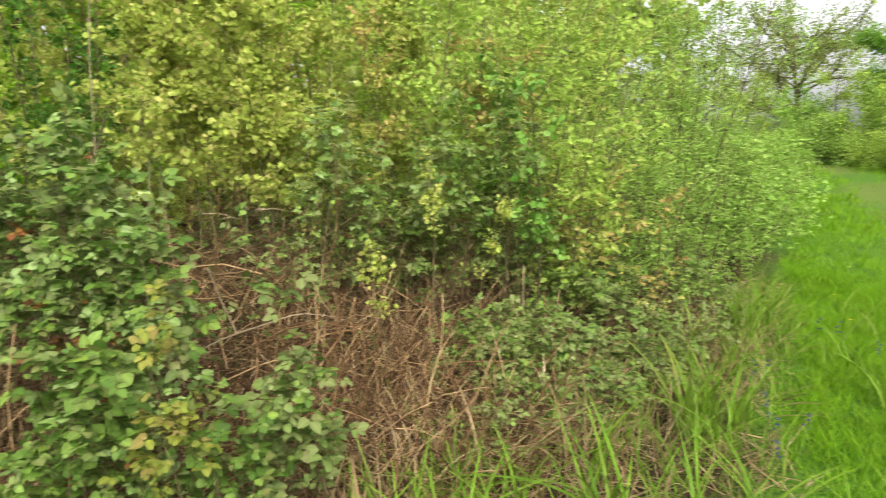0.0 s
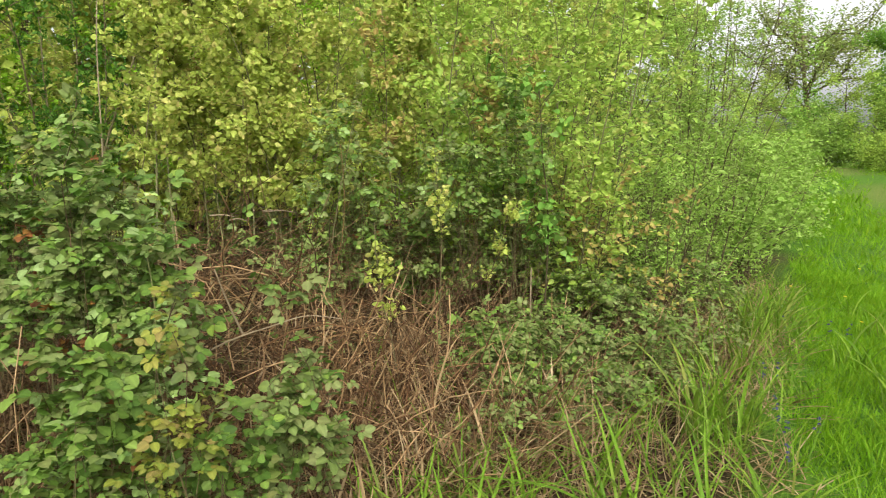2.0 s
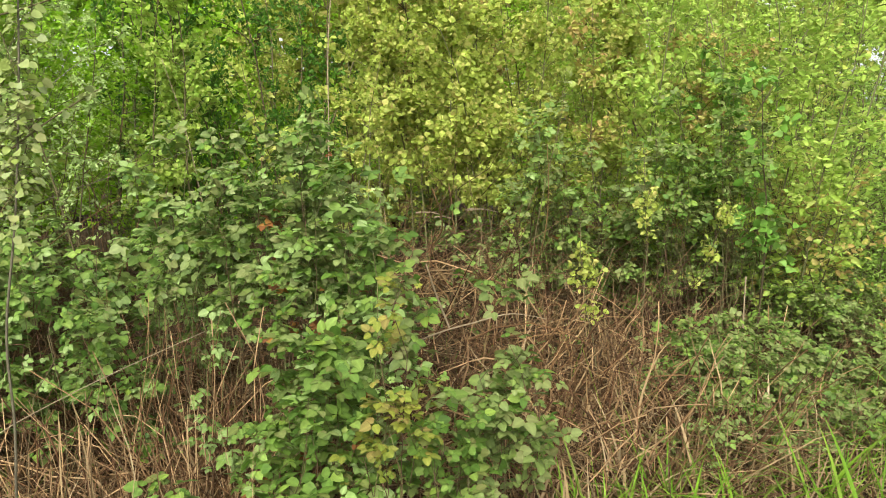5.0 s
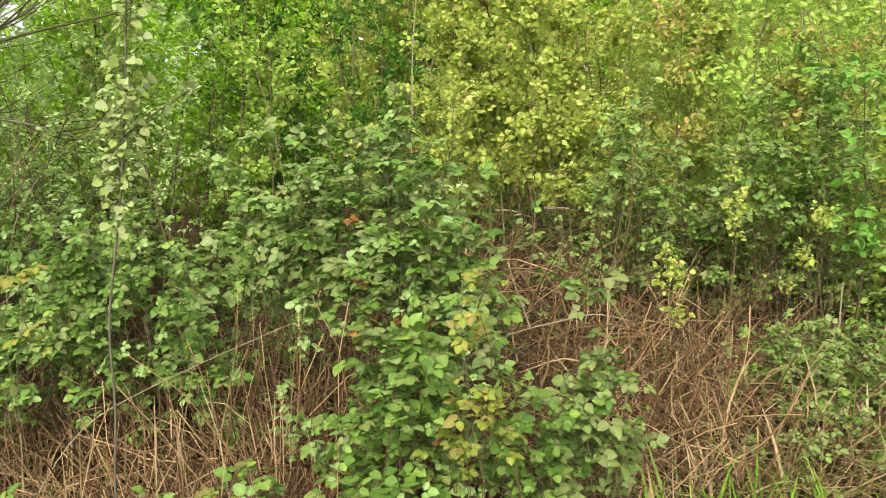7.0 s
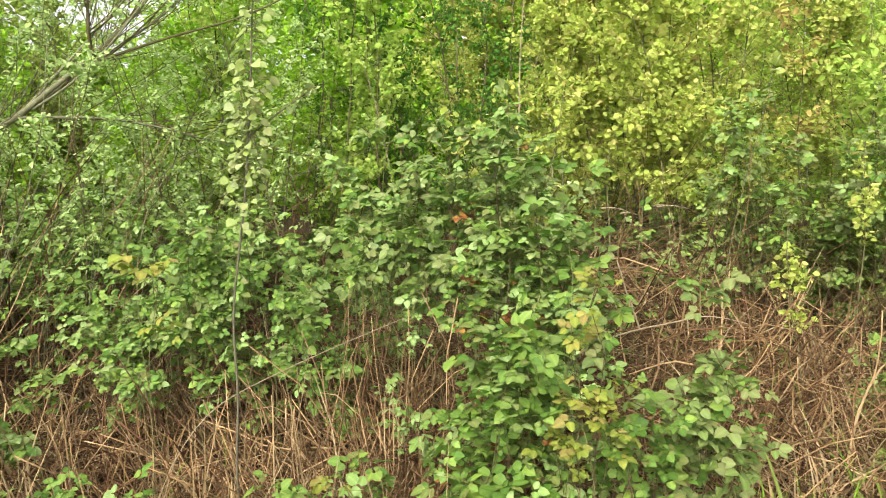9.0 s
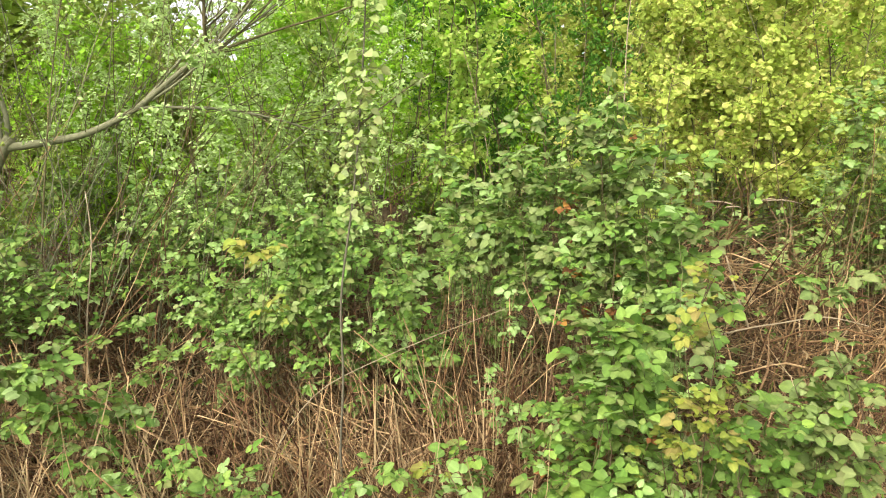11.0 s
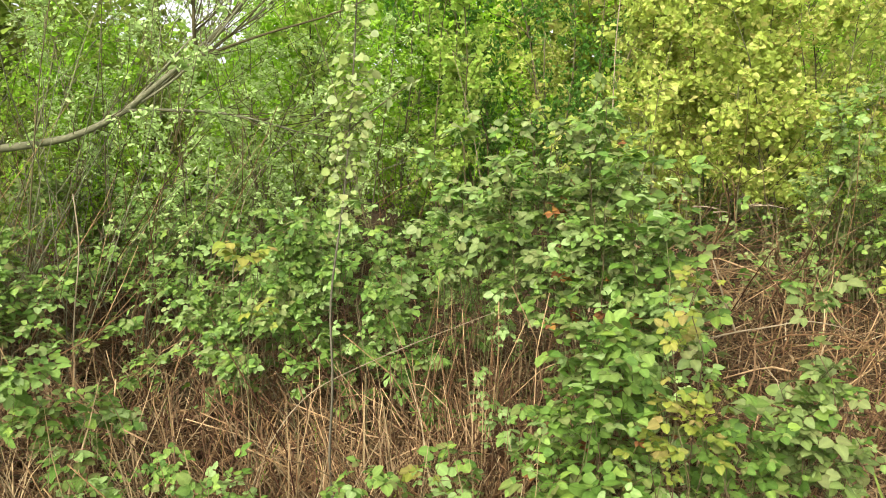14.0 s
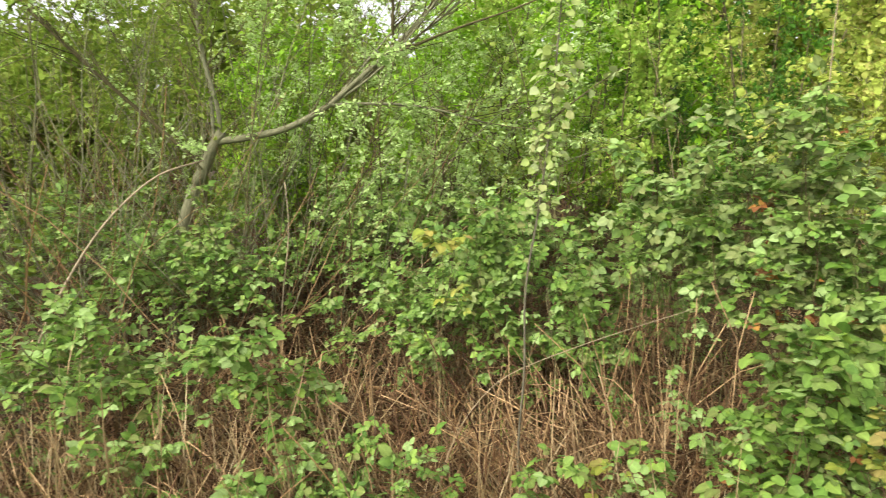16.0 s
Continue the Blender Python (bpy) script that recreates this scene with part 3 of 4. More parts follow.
row_of("young_willow", "young willow with pale narrow leaves at the grass edge", 34, 45, 5.4, 8.5, 12, NARROW, M_WILLOW, 1.8, stems=4, spread=0.42, size=0.042, n_leaf=1900, branches=16, low=0.03, radius=0.007)
sapling("pale_shoot", 0.85, 3.75, 1.85, ROUNDED, M_PALE, "thin shoot with a tuft of whitish downy leaves", n_leaf=8, branches=2, spread=0.08, low=0.95, size=0.045, radius=0.004)
# low bushes that close the thicket's edge further along the track
for i in range(12):
    x = 5.6 + i * 1.05 + rng.uniform(-0.2, 0.2)
    y = float(np.interp(x, EDGE_X, EDGE_Y)) + rng.uniform(0.3, 0.8)
    far_tree("edge_bush", x, y, rng.uniform(1.2, 1.7), 1.7, M_WILLOW, "low leafy bush at the edge of the track's verge", 3000, 0.06, 0.02, 0.02, 16, "bush")
# deep thicket behind
for az in range(-68, 37, 5):
    x, y = polar(az + rng.uniform(-1, 1), rng.uniform(11, 15))
    tall = rng.uniform(2.6, 3.3) if az < -26 else rng.uniform(4.2, 5.4)
    far_tree("thicket_tree", x, y, tall, 3.6, (M_SHRUB if az < -36 else M_GREEN if az < -12 else M_YGREEN if az > 15 else M_ASPEN), "leafy young tree deep in the thicket", 4300, 0.17, 0.05, 0.05, 20)

for az in (-13, -9, -5, -1, 3, 7):
    x, y = polar(az, rng.uniform(9.4, 10.4))
    far_tree("thicket_tree", x, y, rng.uniform(4.2, 4.8), 2.4, M_GREEN if az < -7 else M_ASPEN, "leafy young tree deep in the thicket", 3600, 0.13, 0.04, 0.05, 18)

# hedge and trees along the far side of the track
for az, d, h, w, mat in ((37, 30, 4.0, 5, M_FAR), (40.5, 34, 4.4, 5, M_FAR), (43.5, 60, 5.8, 6, M_FAR), (45.5, 62, 5.6, 5.5, M_FAR), (47.3, 58, 5.0, 5, M_FAR_DARK), (49.3, 56, 7.4, 6, M_FAR), (48.3, 50, 3.6, 4, M_WILLOW),
                         (51, 50, 4.4, 5, M_FAR), (52.6, 48, 4.8, 5, M_WILLOW), (54.2, 42, 3.9, 4.6, M_FAR), (55.6, 38, 3.2, 4, M_WILLOW), (57.3, 40, 4.0, 4.6, M_FAR_OLIVE), (59.4, 37, 4.0, 4.4, M_FAR_OLIVE), (61.8, 34, 3.8, 4.4, M_FAR_OLIVE), (64.5, 27, 3.2, 4, M_FAR)):
    x, y = polar(az, d)
    far_tree("hedge_bush", x, y, h, w, mat, "rounded green hedge bush across the track", 5000, 0.135, 0.07, 0.02, 26, "bush", limb_r=0.25)
# low bushes closing the hedge's foot
for az, d in ((45, 58), (46.8, 56), (48.4, 53), (50, 50), (51.6, 47), (53.2, 44), (54.6, 41), (56, 40), (57.6, 38), (59.2, 36), (60.8, 33.5), (62.5, 31)):
    x, y = polar(az, d - 1.0)
    far_tree("hedge_bush", x, y, rng.uniform(1.2, 1.9), 3.6, M_FAR if az % 2 > 0.7 else M_WILLOW, "low rounded bush at the foot of the far hedge", 2600, 0.135, 0.04, 0.01, 24, "bush", bole=0.6, limb_r=0.25)
for az, d, h, w, mat in ((52.3, 62, 11.0, 6, M_FAR_DARK), (54.6, 58, 14.0, 8, M_FAR), (57, 54, 14.0, 8, M_FAR), (60, 50, 14.0, 8, M_FAR), (63.5, 46, 13, 8, M_FAR)):
    x, y = polar(az, d)
    far_tree("ash_tree", x, y, h, w, mat, "tall leafy green tree behind the hedge", 13000, 0.2, 0.16, 0.1, 26, limb_r=0.22)
x, y = polar(46.9, 75)
far_tree("oak_tree", x, y, 15.5, 19, M_OAK, "spreading oak in thin spring leaf against the sky", 19000, 0.22, 0.32, 0.3, 34, open_crown=0.2, bole=0.72, rise=0.35, limb_r=0.3)


# ---- grass ----
def blades(xy, length, width, mat, name, label, k=4, lean=0.35):
    n = len(xy)
    way = np.column_stack([rng.normal(size=(n, 2)) * lean, np.ones(n)])
    x, y = xy[:, 0], xy[:, 1]
    lump = np.sin(x * 4.1 + 2 * np.sin(y * 2.3)) * np.sin(y * 4.7 - 1.7 * np.sin(x * 1.9)) + 0.6 * np.sin(x * 9.7 - y * 3.1) * np.sin(y * 8.3 + x * 2.2)
    L = length * rng.uniform(0.5, 1.25, n) * (1 + 0.38 * lump)
    start = on_ground(xy, -0.01)
    d = unit(way)
    bend = unit(np.column_stack([way[:, :2], np.full(n, -0.4)])) * rng.uniform(0.1, 0.8, n)[:, None]
    u = np.linspace(0, 1, k)
    paths = start[:, None] + (d[:, None] * u[:, None] + bend[:, None] * (u ** 2)[:, None] * 0.55) * L[:, None, None]
    w = width * rng.uniform(0.6, 1.3, n)[:, None] * np.linspace(1, 0.3, k)
    v, f = thin_blades(paths, w)
    return tagged(new(name, tri_mesh(name, v, f, mat)), label, "grass", kind="stuff")


def points_where(n, x0, x1, y0, y1, keep):
    x, y = rng.uniform(x0, x1, n), rng.uniform(y0, y1, n)
    k = rng.random(n) < keep(x, y)
    return np.column_stack([x[k], y[k]])


def lawn(x, y):
    s = inside(x, y) + verge_width(x)
    return np.clip(-s / 0.3, 0, 1) * (1 - 0.95 * path_weight(x, y)) * (np.hypot(x, y) > 0.8)


blades(points_where(120000, 0, 7, 0.3, 6.5, lawn), 0.125, 0.0034, M_GRASS, "grass", "bright green spring grass beside the track", lean=0.36, k=3)
blades(points_where(9000, 0, 9, 0.3, 9, lambda x, y: lawn(x, y) * (np.sin(x * 3.1 + y) * np.sin(y * 2.7 - x * 1.3) > 0.1)), 0.24, 0.004, M_GRASS, "grass", "longer tussocks of green grass", lean=0.35, k=5)
blades(points_where(55000, 4, 16, 2, 15, lawn), 0.13, 0.006, M_GRASS, "grass", "bright green spring grass beside the track", k=3)
blades(points_where(90000, 4, 16, 2, 15, lambda x, y: path_weight(x, y) * 0.8 * (np.abs(y - np.interp(x, EDGE_X, EDGE_Y)) < 6)), 0.055, 0.005, M_TRACK, "grass", "short trodden grass on the track", lean=0.7, k=3)
blades(points_where(40000, 10, 45, 3, 40, lambda x, y: lawn(x, y) * 0.8), 0.2, 0.018, M_GRASS, "grass", "far green grass beyond the track")
blades(points_where(24000, -7, 2, -4, 2, lambda x, y: np.clip(-inside(x, y) / 0.3, 0, 1) * (1 - 0.8 * path_weight(x, y)) * (np.hypot(x, y) > 0.5)), 0.13, 0.006, M_GRASS, "grass", "green grass on the verge along the track", k=3)


# ---- dead cane tangle under the brambles ----
def tangle_top(x, y):
    """Height of the dead tangle above the soil: a heap in the middle, lower to both sides."""
    s = inside(x, y)
    heap = np.clip((x + 0.15) / 0.4, 0, 1) * np.clip((2.4 - x) / 0.6, 0, 1)
    top = np.clip(0.26 + 0.2 * s, 0.1, 0.45) * (1 - heap) + np.clip(0.3 + 0.58 * s, 0.12, 1.25) * heap
    return top * (0.85 + 0.2 * np.sin(x * 2.1 + 1) * np.cos(y * 1.7))


def build_tangle(n, x0, x1, y0, y1, name, label, upright=0.5, rad=0.002, lift=0.75, long=0.75, mat=None):
    xy = points_where(n, x0, x1, y0, y1, lambda x, y: np.clip(inside(x, y) / 0.25 + 0.6, 0, 1))
    m = len(xy)
    h = tangle_top(xy[:, 0], xy[:, 1])
    z = rng.random(m) ** 1.1 * h * lift
    start = on_ground(xy) + np.column_stack([np.zeros((m, 2)), z])
    way = rng.normal(size=(m, 3)) * [1, 1, 0.35] + np.column_stack([np.zeros((m, 2)), rng.random(m) * 2.2 * upright])
    length = rng.uniform(0.2, long, m) * (0.45 + 0.7 * h)
    p = bent_paths(start, way, length, 5, 0.24, -0.07)
    low = ground_z(p[..., 0], p[..., 1]) + 0.01
    p[..., 2] = np.maximum(p[..., 2], low)
    r = rad * rng.uniform(0.5, 1.8, m)[:, None] * np.linspace(1, 0.55, 5)
    v, f = tubes(p, r, 3)
    return tagged(new(name, tri_mesh(name, v, f, mat or M_DEAD)), label, "dead stems", kind="stuff")


build_tangle(11000, -4.5, 4.5, 0.4, 5.5, "dead_cane_tangle", "tangled brown dead bramble canes and stalks", 0.3)
build_tangle(3000, -1.8, 3.0, 1.4, 3.6, "dead_stalks", "upright dry brown stalks in the tangle", 0.9, 0.0029, mat=M_STALK)
build_tangle(3200, -2.8, -0.1, 1.0, 2.6, "dead_stalks", "upright dry brown stalks below the low brambles", 0.7, 0.0029, mat=M_STALK)


def stalk_stand(n, x0, x1, s0, s1, h0, h1, label):
    """Upright and leaning dry stalks standing along the thicket's front."""
    x = rng.uniform(x0, x1, n)
    y = np.interp(x, EDGE_X, EDGE_Y) + rng.uniform(s0, s1, n) / 0.8
    h = rng.uniform(h0, h1, n)
    p = bent_paths(on_ground(np.column_stack([x, y]), -0.01), rng.normal(size=(n, 3)) * [0.5, 0.5, 0] + [0, 0, 1], h, 6, 0.15, -0.05)
    bent = rng.random(n) < 0.45
    p[bent, 4:, 2] -= (h[bent] * 0.2)[:, None] * np.array([0.5, 1.4])
    p[..., 2] = np.maximum(p[..., 2], ground_z(p[..., 0], p[..., 1]) - 0.01)
    r = rng.uniform(0.0013, 0.0037, n)[:, None] * np.linspace(1, 0.5, 6)
    tagged(new("dead_stalks", tri_mesh("dead_stalks", *tubes(p, r, 4), M_STALK)), label, "dead stems", kind="stuff")


stalk_stand(620, -2.3, -0.35, 0.02, 0.5, 0.25, 0.75, "stand of dry brown stalks before the low brambles")
stalk_stand(380, -0.9, -0.35, 0.25, 0.85, 0.45, 1.05, "tall dry stalks between two bramble bushes")
stalk_stand(500, -3.2, -1.6, 0.0, 0.5, 0.25, 0.6, "leaning dry stalks at the thicket's foot")
stalk_stand(500, 0.2, 1.9, 0.1, 1.2, 0.35, 0.8, "upright dry stalks in the heap")
build_tangle(1700, -9, 9, -3, 12, "dead_cane_tangle", "brown dead stems deeper in the thicket", 0.6, 0.004)


def build_straw(n, x0, x1, y0, y1):
    xy = points_where(n, x0, x1, y0, y1, lambda x, y: np.clip(inside(x, y) / 0.25 + 0.8, 0, 1) * (inside(x, y) < 2.2))
    m = len(xy)
    start = on_ground(xy) + np.column_stack([np.zeros((m, 2)), rng.random(m) * 0.6 * tangle_top(xy[:, 0], xy[:, 1])])
    p = bent_paths(start, rng.normal(size=(m, 3)) * [1, 1, 0.5] + [0, 0, 0.5], rng.uniform(0.18, 0.55, m), 6, 0.16, -0.1)
    p[..., 2] = np.maximum(p[..., 2], ground_z(p[..., 0], p[..., 1]) + 0.01)
    w = 0.004 * rng.uniform(0.5, 1.7, m)[:, None] * np.array([0.8, 1, 1, 0.9, 0.7, 0.2])
    v, f = ribbons(p, w, 0.4)
    tagged(new("dry_grass", tri_mesh("dry_grass", v, f, M_STRAW)), "bleached dry grass blades lying in the tangle", "dry grass", kind="stuff")


build_straw(7500, -4, 4.5, 0.4, 5)


def dry_stand(n, x0, x1, s0, s1, h0, h1, label):
    """Dry flat grass stems standing and leaning in front of the tangle."""
    x = rng.uniform(x0, x1, n)
    y = np.interp(x, EDGE_X, EDGE_Y) + rng.uniform(s0, s1, n) / 0.8
    p = bent_paths(on_ground(np.column_stack([x, y]), -0.01), rng.normal(size=(n, 3)) * [0.6, 0.45, 0] + [0, -0.1, 1], rng.uniform(h0, h1, n), 6, 0.09, -0.06)
    p[..., 2] = np.maximum(p[..., 2], ground_z(p[..., 0], p[..., 1]) - 0.01)
    w = rng.uniform(0.0012, 0.0034, n)[:, None] * np.array([0.9, 1, 1, 0.9, 0.7, 0.25])
    tagged(new("dry_grass", tri_mesh("dry_grass", *ribbons(p, w, 0.4), M_STRAW)), label, "dry grass", kind="stuff")


dry_stand(1100, -2.8, -0.3, -0.02, 0.4, 0.3, 0.85, "pale dry grass stems standing before the brambles")
dry_stand(380, 0.1, 2.2, 0.0, 1.0, 0.2, 0.6, "pale dry grass stems standing in the heap")
dry_stand(500, 1.4, 3.8, -0.35, 0.4, 0.2, 0.5, "pale dry grass stems at the grass edge")
heap = empty("dead_cane_heap", (0, 0, 0), "heap of dry tan stalks and dead canes", "dead stems")
heap_xy = np.concatenate([points_where(260, -0.1, 2.2, 2.2, 4.6, lambda x, y: inside(x, y) > 0.05), points_where(330, -2.4, 0.2, 1.1, 2.4, lambda x, y: inside(x, y) > 0.0)])
for x, y in heap_xy[::2][:220]:
    top = float(tangle_top(x, y))
    st = np.array([[x, y, float(ground_z(x, y)) + top * rng.uniform(0.0, 0.75)]])
    way = rng.normal(size=(1, 3)) * [0.8, 0.8, 0.3] + [[0, 0, rng.uniform(0, 1.4)]]
    p = bent_paths(st, way, rng.uniform(0.25, 0.8) * (0.5 + 0.6 * top), 7, 0.13, -0.05)
    p[..., 2] = np.maximum(p[..., 2], ground_z(p[..., 0], p[..., 1]) + 0.005)
    r = rng.uniform(0.002, 0.004)
    piece("cane", tri_mesh("cane", *tubes(p, np.linspace(r, r * 0.6, 7)[None], 4), M_STALK), heap)


def bare_shoots(n, az0, az1, d0, d1, h0, h1, mat=None, splay=0.35):
    az, d = np.radians(rng.uniform(az0, az1, n)), rng.uniform(d0, d1, n)
    xy = np.column_stack([d * np.sin(az), d * np.cos(az)])
    p = bent_paths(on_ground(xy, -0.02), rng.normal(size=(n, 3)) * [splay, splay, 0] + [0, 0, 1], rng.uniform(h0, h1, n), 7, 0.12, 0)
    r = rng.uniform(0.0018, 0.0045, n)[:, None] * np.linspace(1, 0.4, 7)
    tagged(new("bare_shoots", tri_mesh("bare_shoots", *tubes(p, r, 4), mat or M_DEAD)), "thin bare brown shoots standing in the thicket", "dead stems", kind="stuff")


bare_shoots(200, -66, -30, 4.5, 6.2, 0.9, 2.0)
bare_shoots(190, -64, -33, 3.7, 5.2, 1.0, 2.9, M_WILLOW_BARK, 0.5)
bare_shoots(110, -62, -36, 3.5, 4.8, 0.8, 2.0, M_STALK, 0.65)
bare_shoots(240, -32, 36, 4.6, 6.5, 0.8, 1.8)


blades(points_where(600, -2.8, 2.4, 1.2, 4.2, lambda x, y: (inside(x, y) > 0.0) & (inside(x, y) < 1.6)), 0.5, 0.003, M_SEDGE, "grass", "thin green grass blades growing through dead canes", k=6, lean=0.4)


def verge(x, y):
    """The rough strip of sedge and dry grass between thicket and lawn."""
    s = inside(x, y)
    return (s > -verge_width(x) - 0.1) & (s < 0.15)


blades(points_where(6500, 0.8, 6.5, 1.3, 6.5, lambda x, y: verge(x, y) * (np.sin(x * 5.3 + y) * np.sin(y * 4.1 - x) > -0.25)), 0.36, 0.0048, M_SEDGE, "grass", "long coarse sedge blades along the thicket's edge", k=6, lean=0.42)
blades(points_where(11000, 0.5, 6, 1.0, 6, verge), 0.2, 0.0042, M_STRAW, "dry_grass", "bleached dry grass blades along the thicket's edge", k=6, lean=1.5)


# ---- brambles ----
LEAF_MESH = {}


def leaf_meshes(mat):
    if mat.name not in LEAF_MESH:
        LEAF_MESH[mat.name] = [with_ribs(tri_mesh("leaf", *s, mat), [((7, k), 1)]) for k, s in enumerate(TREFOIL)]
    return LEAF_MESH[mat.name]


def aim(at, along, normal, size):
    y = Vector(along).normalized()
    x = y.cross(Vector(normal)).normalized()
    z = x.cross(y)
    m = Matrix((x, y, z)).transposed().to_4x4()
    return Matrix.Translation(at) @ m @ Matrix.Scale(size, 4)


def bramble(name, x, y, rx, ry, top, canes, per_cane, mats, label, size=0.055, singles=True, low=0.2, tilt=(0, -0.14), group="bramble bushes", dome=0.5):
    """A bramble bush: arching canes, each a part, with toothed three-part leaves."""
    if top > 1.15:
        tilt = (0, -0.4)
    bush = empty(name, (0, 0, 0), label, "bramble", group)
    a = rng.uniform(0, 2 * np.pi, canes)
    rr = np.sqrt(rng.random(canes))
    end = np.column_stack([x + rx * rr * np.cos(a), y + ry * rr * np.sin(a)])
    peak = top * (1 - dome * rr ** 2) * rng.uniform(0.65, 1.05, canes)
    base = np.column_stack([x + rx * 0.35 * rng.normal(size=canes), y + ry * 0.4 * rng.normal(size=canes)])
    u = np.linspace(0, 1, 10)
    out = (u ** 1.25)[:, None]
    xy = base[:, None] * (1 - out) + end[:, None] * out
    rise = 1 - (1 - np.clip(u / 0.68, 0, 1)) ** 2.0
    arch = np.minimum(0.45 * rx + 0.04, 0.25 * peak) * rng.uniform(0.15, 1.0, canes)
    z = ground_z(base[:, 0], base[:, 1])[:, None] + peak[:, None] * rise[None] - arch[:, None] * np.clip((u - 0.6) / 0.4, 0, 1) ** 2
    paths = np.concatenate([xy, z[..., None]], 2) + rng.normal(size=(canes, 10, 3)) * 0.024
    paths[..., 2] = np.maximum(paths[..., 2], ground_z(paths[..., 0], paths[..., 1]) - 0.01)
    detail = 4 if math.hypot(x, y) < 2.95 else 3 if math.hypot(x, y) < 4.75 else 2
    joined, made = {}, 0
    for i in range(canes):
        v, f = tubes(paths[i:i + 1], np.linspace(0.0017, 0.0009, 10)[None], 3)
        cane = piece("cane", tri_mesh("cane", v, f, M_CANE, True), bush)
        n = int((1.3 if math.hypot(x, y) < 2.95 else 1.1) * per_cane * rng.uniform(0.7, 1.3))
        p, d = along_paths(paths[i:i + 1], n, low, 1.0, 0.65)
        side = unit(np.cross(d, [0.03, 0.02, 1.0])) * np.where(np.arange(n) % 2, 1.0, -1.0)[:, None]
        off = unit(side + d * 0.5 + rng.normal(size=(n, 3)) * [0.6, 0.6, 0.3] + [0, 0, 0.3]) * rng.uniform(0.02, 0.07, n)[:, None]
        nor = unit(rng.normal(size=(n, 3)) * 0.3 + [tilt[0], tilt[1], 1.0] + d * 0.25)
        young = 4
        p[:young] = paths[i, -1] + rng.normal(size=(young, 3)) * 0.012
        for j in range(n):
            mat = mats[int(rng.integers(len(mats)))]
            at, s = p[j] + off[j] * (0.4 if j < young else 1), 0.9 * size * (rng.uniform(0.4, 0.7) if j < young else rng.uniform(0.6, 1.3))
            al = off[j] / np.linalg.norm(off[j]) * [1, 1, 0.5] + rng.normal(size=3) * [0.4, 0.4, 0.25] + [0, -0.1, -0.04]
            k = int(rng.integers(8))
            s *= 0.6 if mat is M_RUST else 1
            if singles and made < 190:
                made += 1
                ob = piece("leaf", leaf_meshes(mat)[k], cane)
                ob.matrix_basis = aim(at, al, nor[j], s)
            else:
                joined.setdefault(mat, {}).setdefault(k, []).append((at, al, nor[j], s))
    for mat, by in joined.items():
        got, counts = [], []
        for k, rows in by.items():
            c = [np.array(q) for q in zip(*rows)]
            counts.append(((detail, k), len(rows)))
            got.append(scatter({4: TREFOIL_SMALL, 3: TREFOIL_FAR, 2: TREFOIL_BACK}[detail][k], c[0], c[1], c[2], c[3]))
        piece("foliage", with_ribs(tri_mesh("foliage", *join(got), mat), counts), bush, kind="stuff")
    return bush


G, D, P, Y = [M_BRAMBLE], [M_BRAMBLE_DULL], [M_BRAMBLE_PALE], [M_YELLOW_BRAMBLE]
R = [M_RUST]
# tall mound before the camera
bramble("bramble_bush", -0.27, 2.65, 0.38, 0.25, 1.58, 38, 25, G * 6 + D * 7 + P * 2, "tall green bramble bush over brown dead canes", 0.037, dome=0.25, low=0.42)
bramble("bramble_bush", -0.05, 2.35, 0.3, 0.22, 1.55, 34, 20, G * 24 + D * 16 + P * 6 + R, "tall bramble bush with fresh pale shoots", 0.04, dome=0.3, low=0.12)
bramble("bramble_bush", -0.14, 2.0, 0.25, 0.18, 1.0, 24, 16, G * 32 + P * 4 + D * 6 + R, "green bramble shoots in front of the tall bush", 0.044)
bramble("bramble_bush", -0.12, 1.75, 0.28, 0.12, 0.6, 18, 12, G * 10 + P, "broad-leaved green bramble at the thicket's foot", 0.051)
bramble("bramble_shoot", 0.07, 2.2, 0.06, 0.06, 1.2, 4, 12, P, "pale young bramble shoot", 0.035, low=0.5, group="bramble shoots")
bramble("bramble_shoot", 0.0, 2.32, 0.05, 0.05, 1.46, 3, 12, [M_ROSETTE], "pale whitish young bramble shoot", 0.026, False, low=0.65, group="bramble shoots")
bramble("bramble_shoot", 0.08, 2.12, 0.07, 0.05, 1.2, 3, 10, [M_ROSETTE], "pale whitish young bramble shoot", 0.026, False, low=0.75, group="bramble shoots")
for x, y, top, size, mats, label in ((-0.24, 2.46, 1.27, 0.06, R, "few rust-red dying leaves on a bramble cane"), (-0.08, 2.2, 1.02, 0.06, R, "few orange dying leaves on a bramble cane"), (-1.2, 2.02, 1.2, 0.042, Y, "shoot with large olive-yellow lobed leaves")):
    bramble("bramble_shoot", x, y, 0.05, 0.04, top, 3, 7, mats, label, size, False, low=0.88, group="bramble shoots", dome=0.1)
bramble("bramble_shoot", -0.47, 2.28, 0.06, 0.05, 0.95, 4, 12, P, "pale young bramble shoot", 0.03, low=0.6, group="bramble shoots")
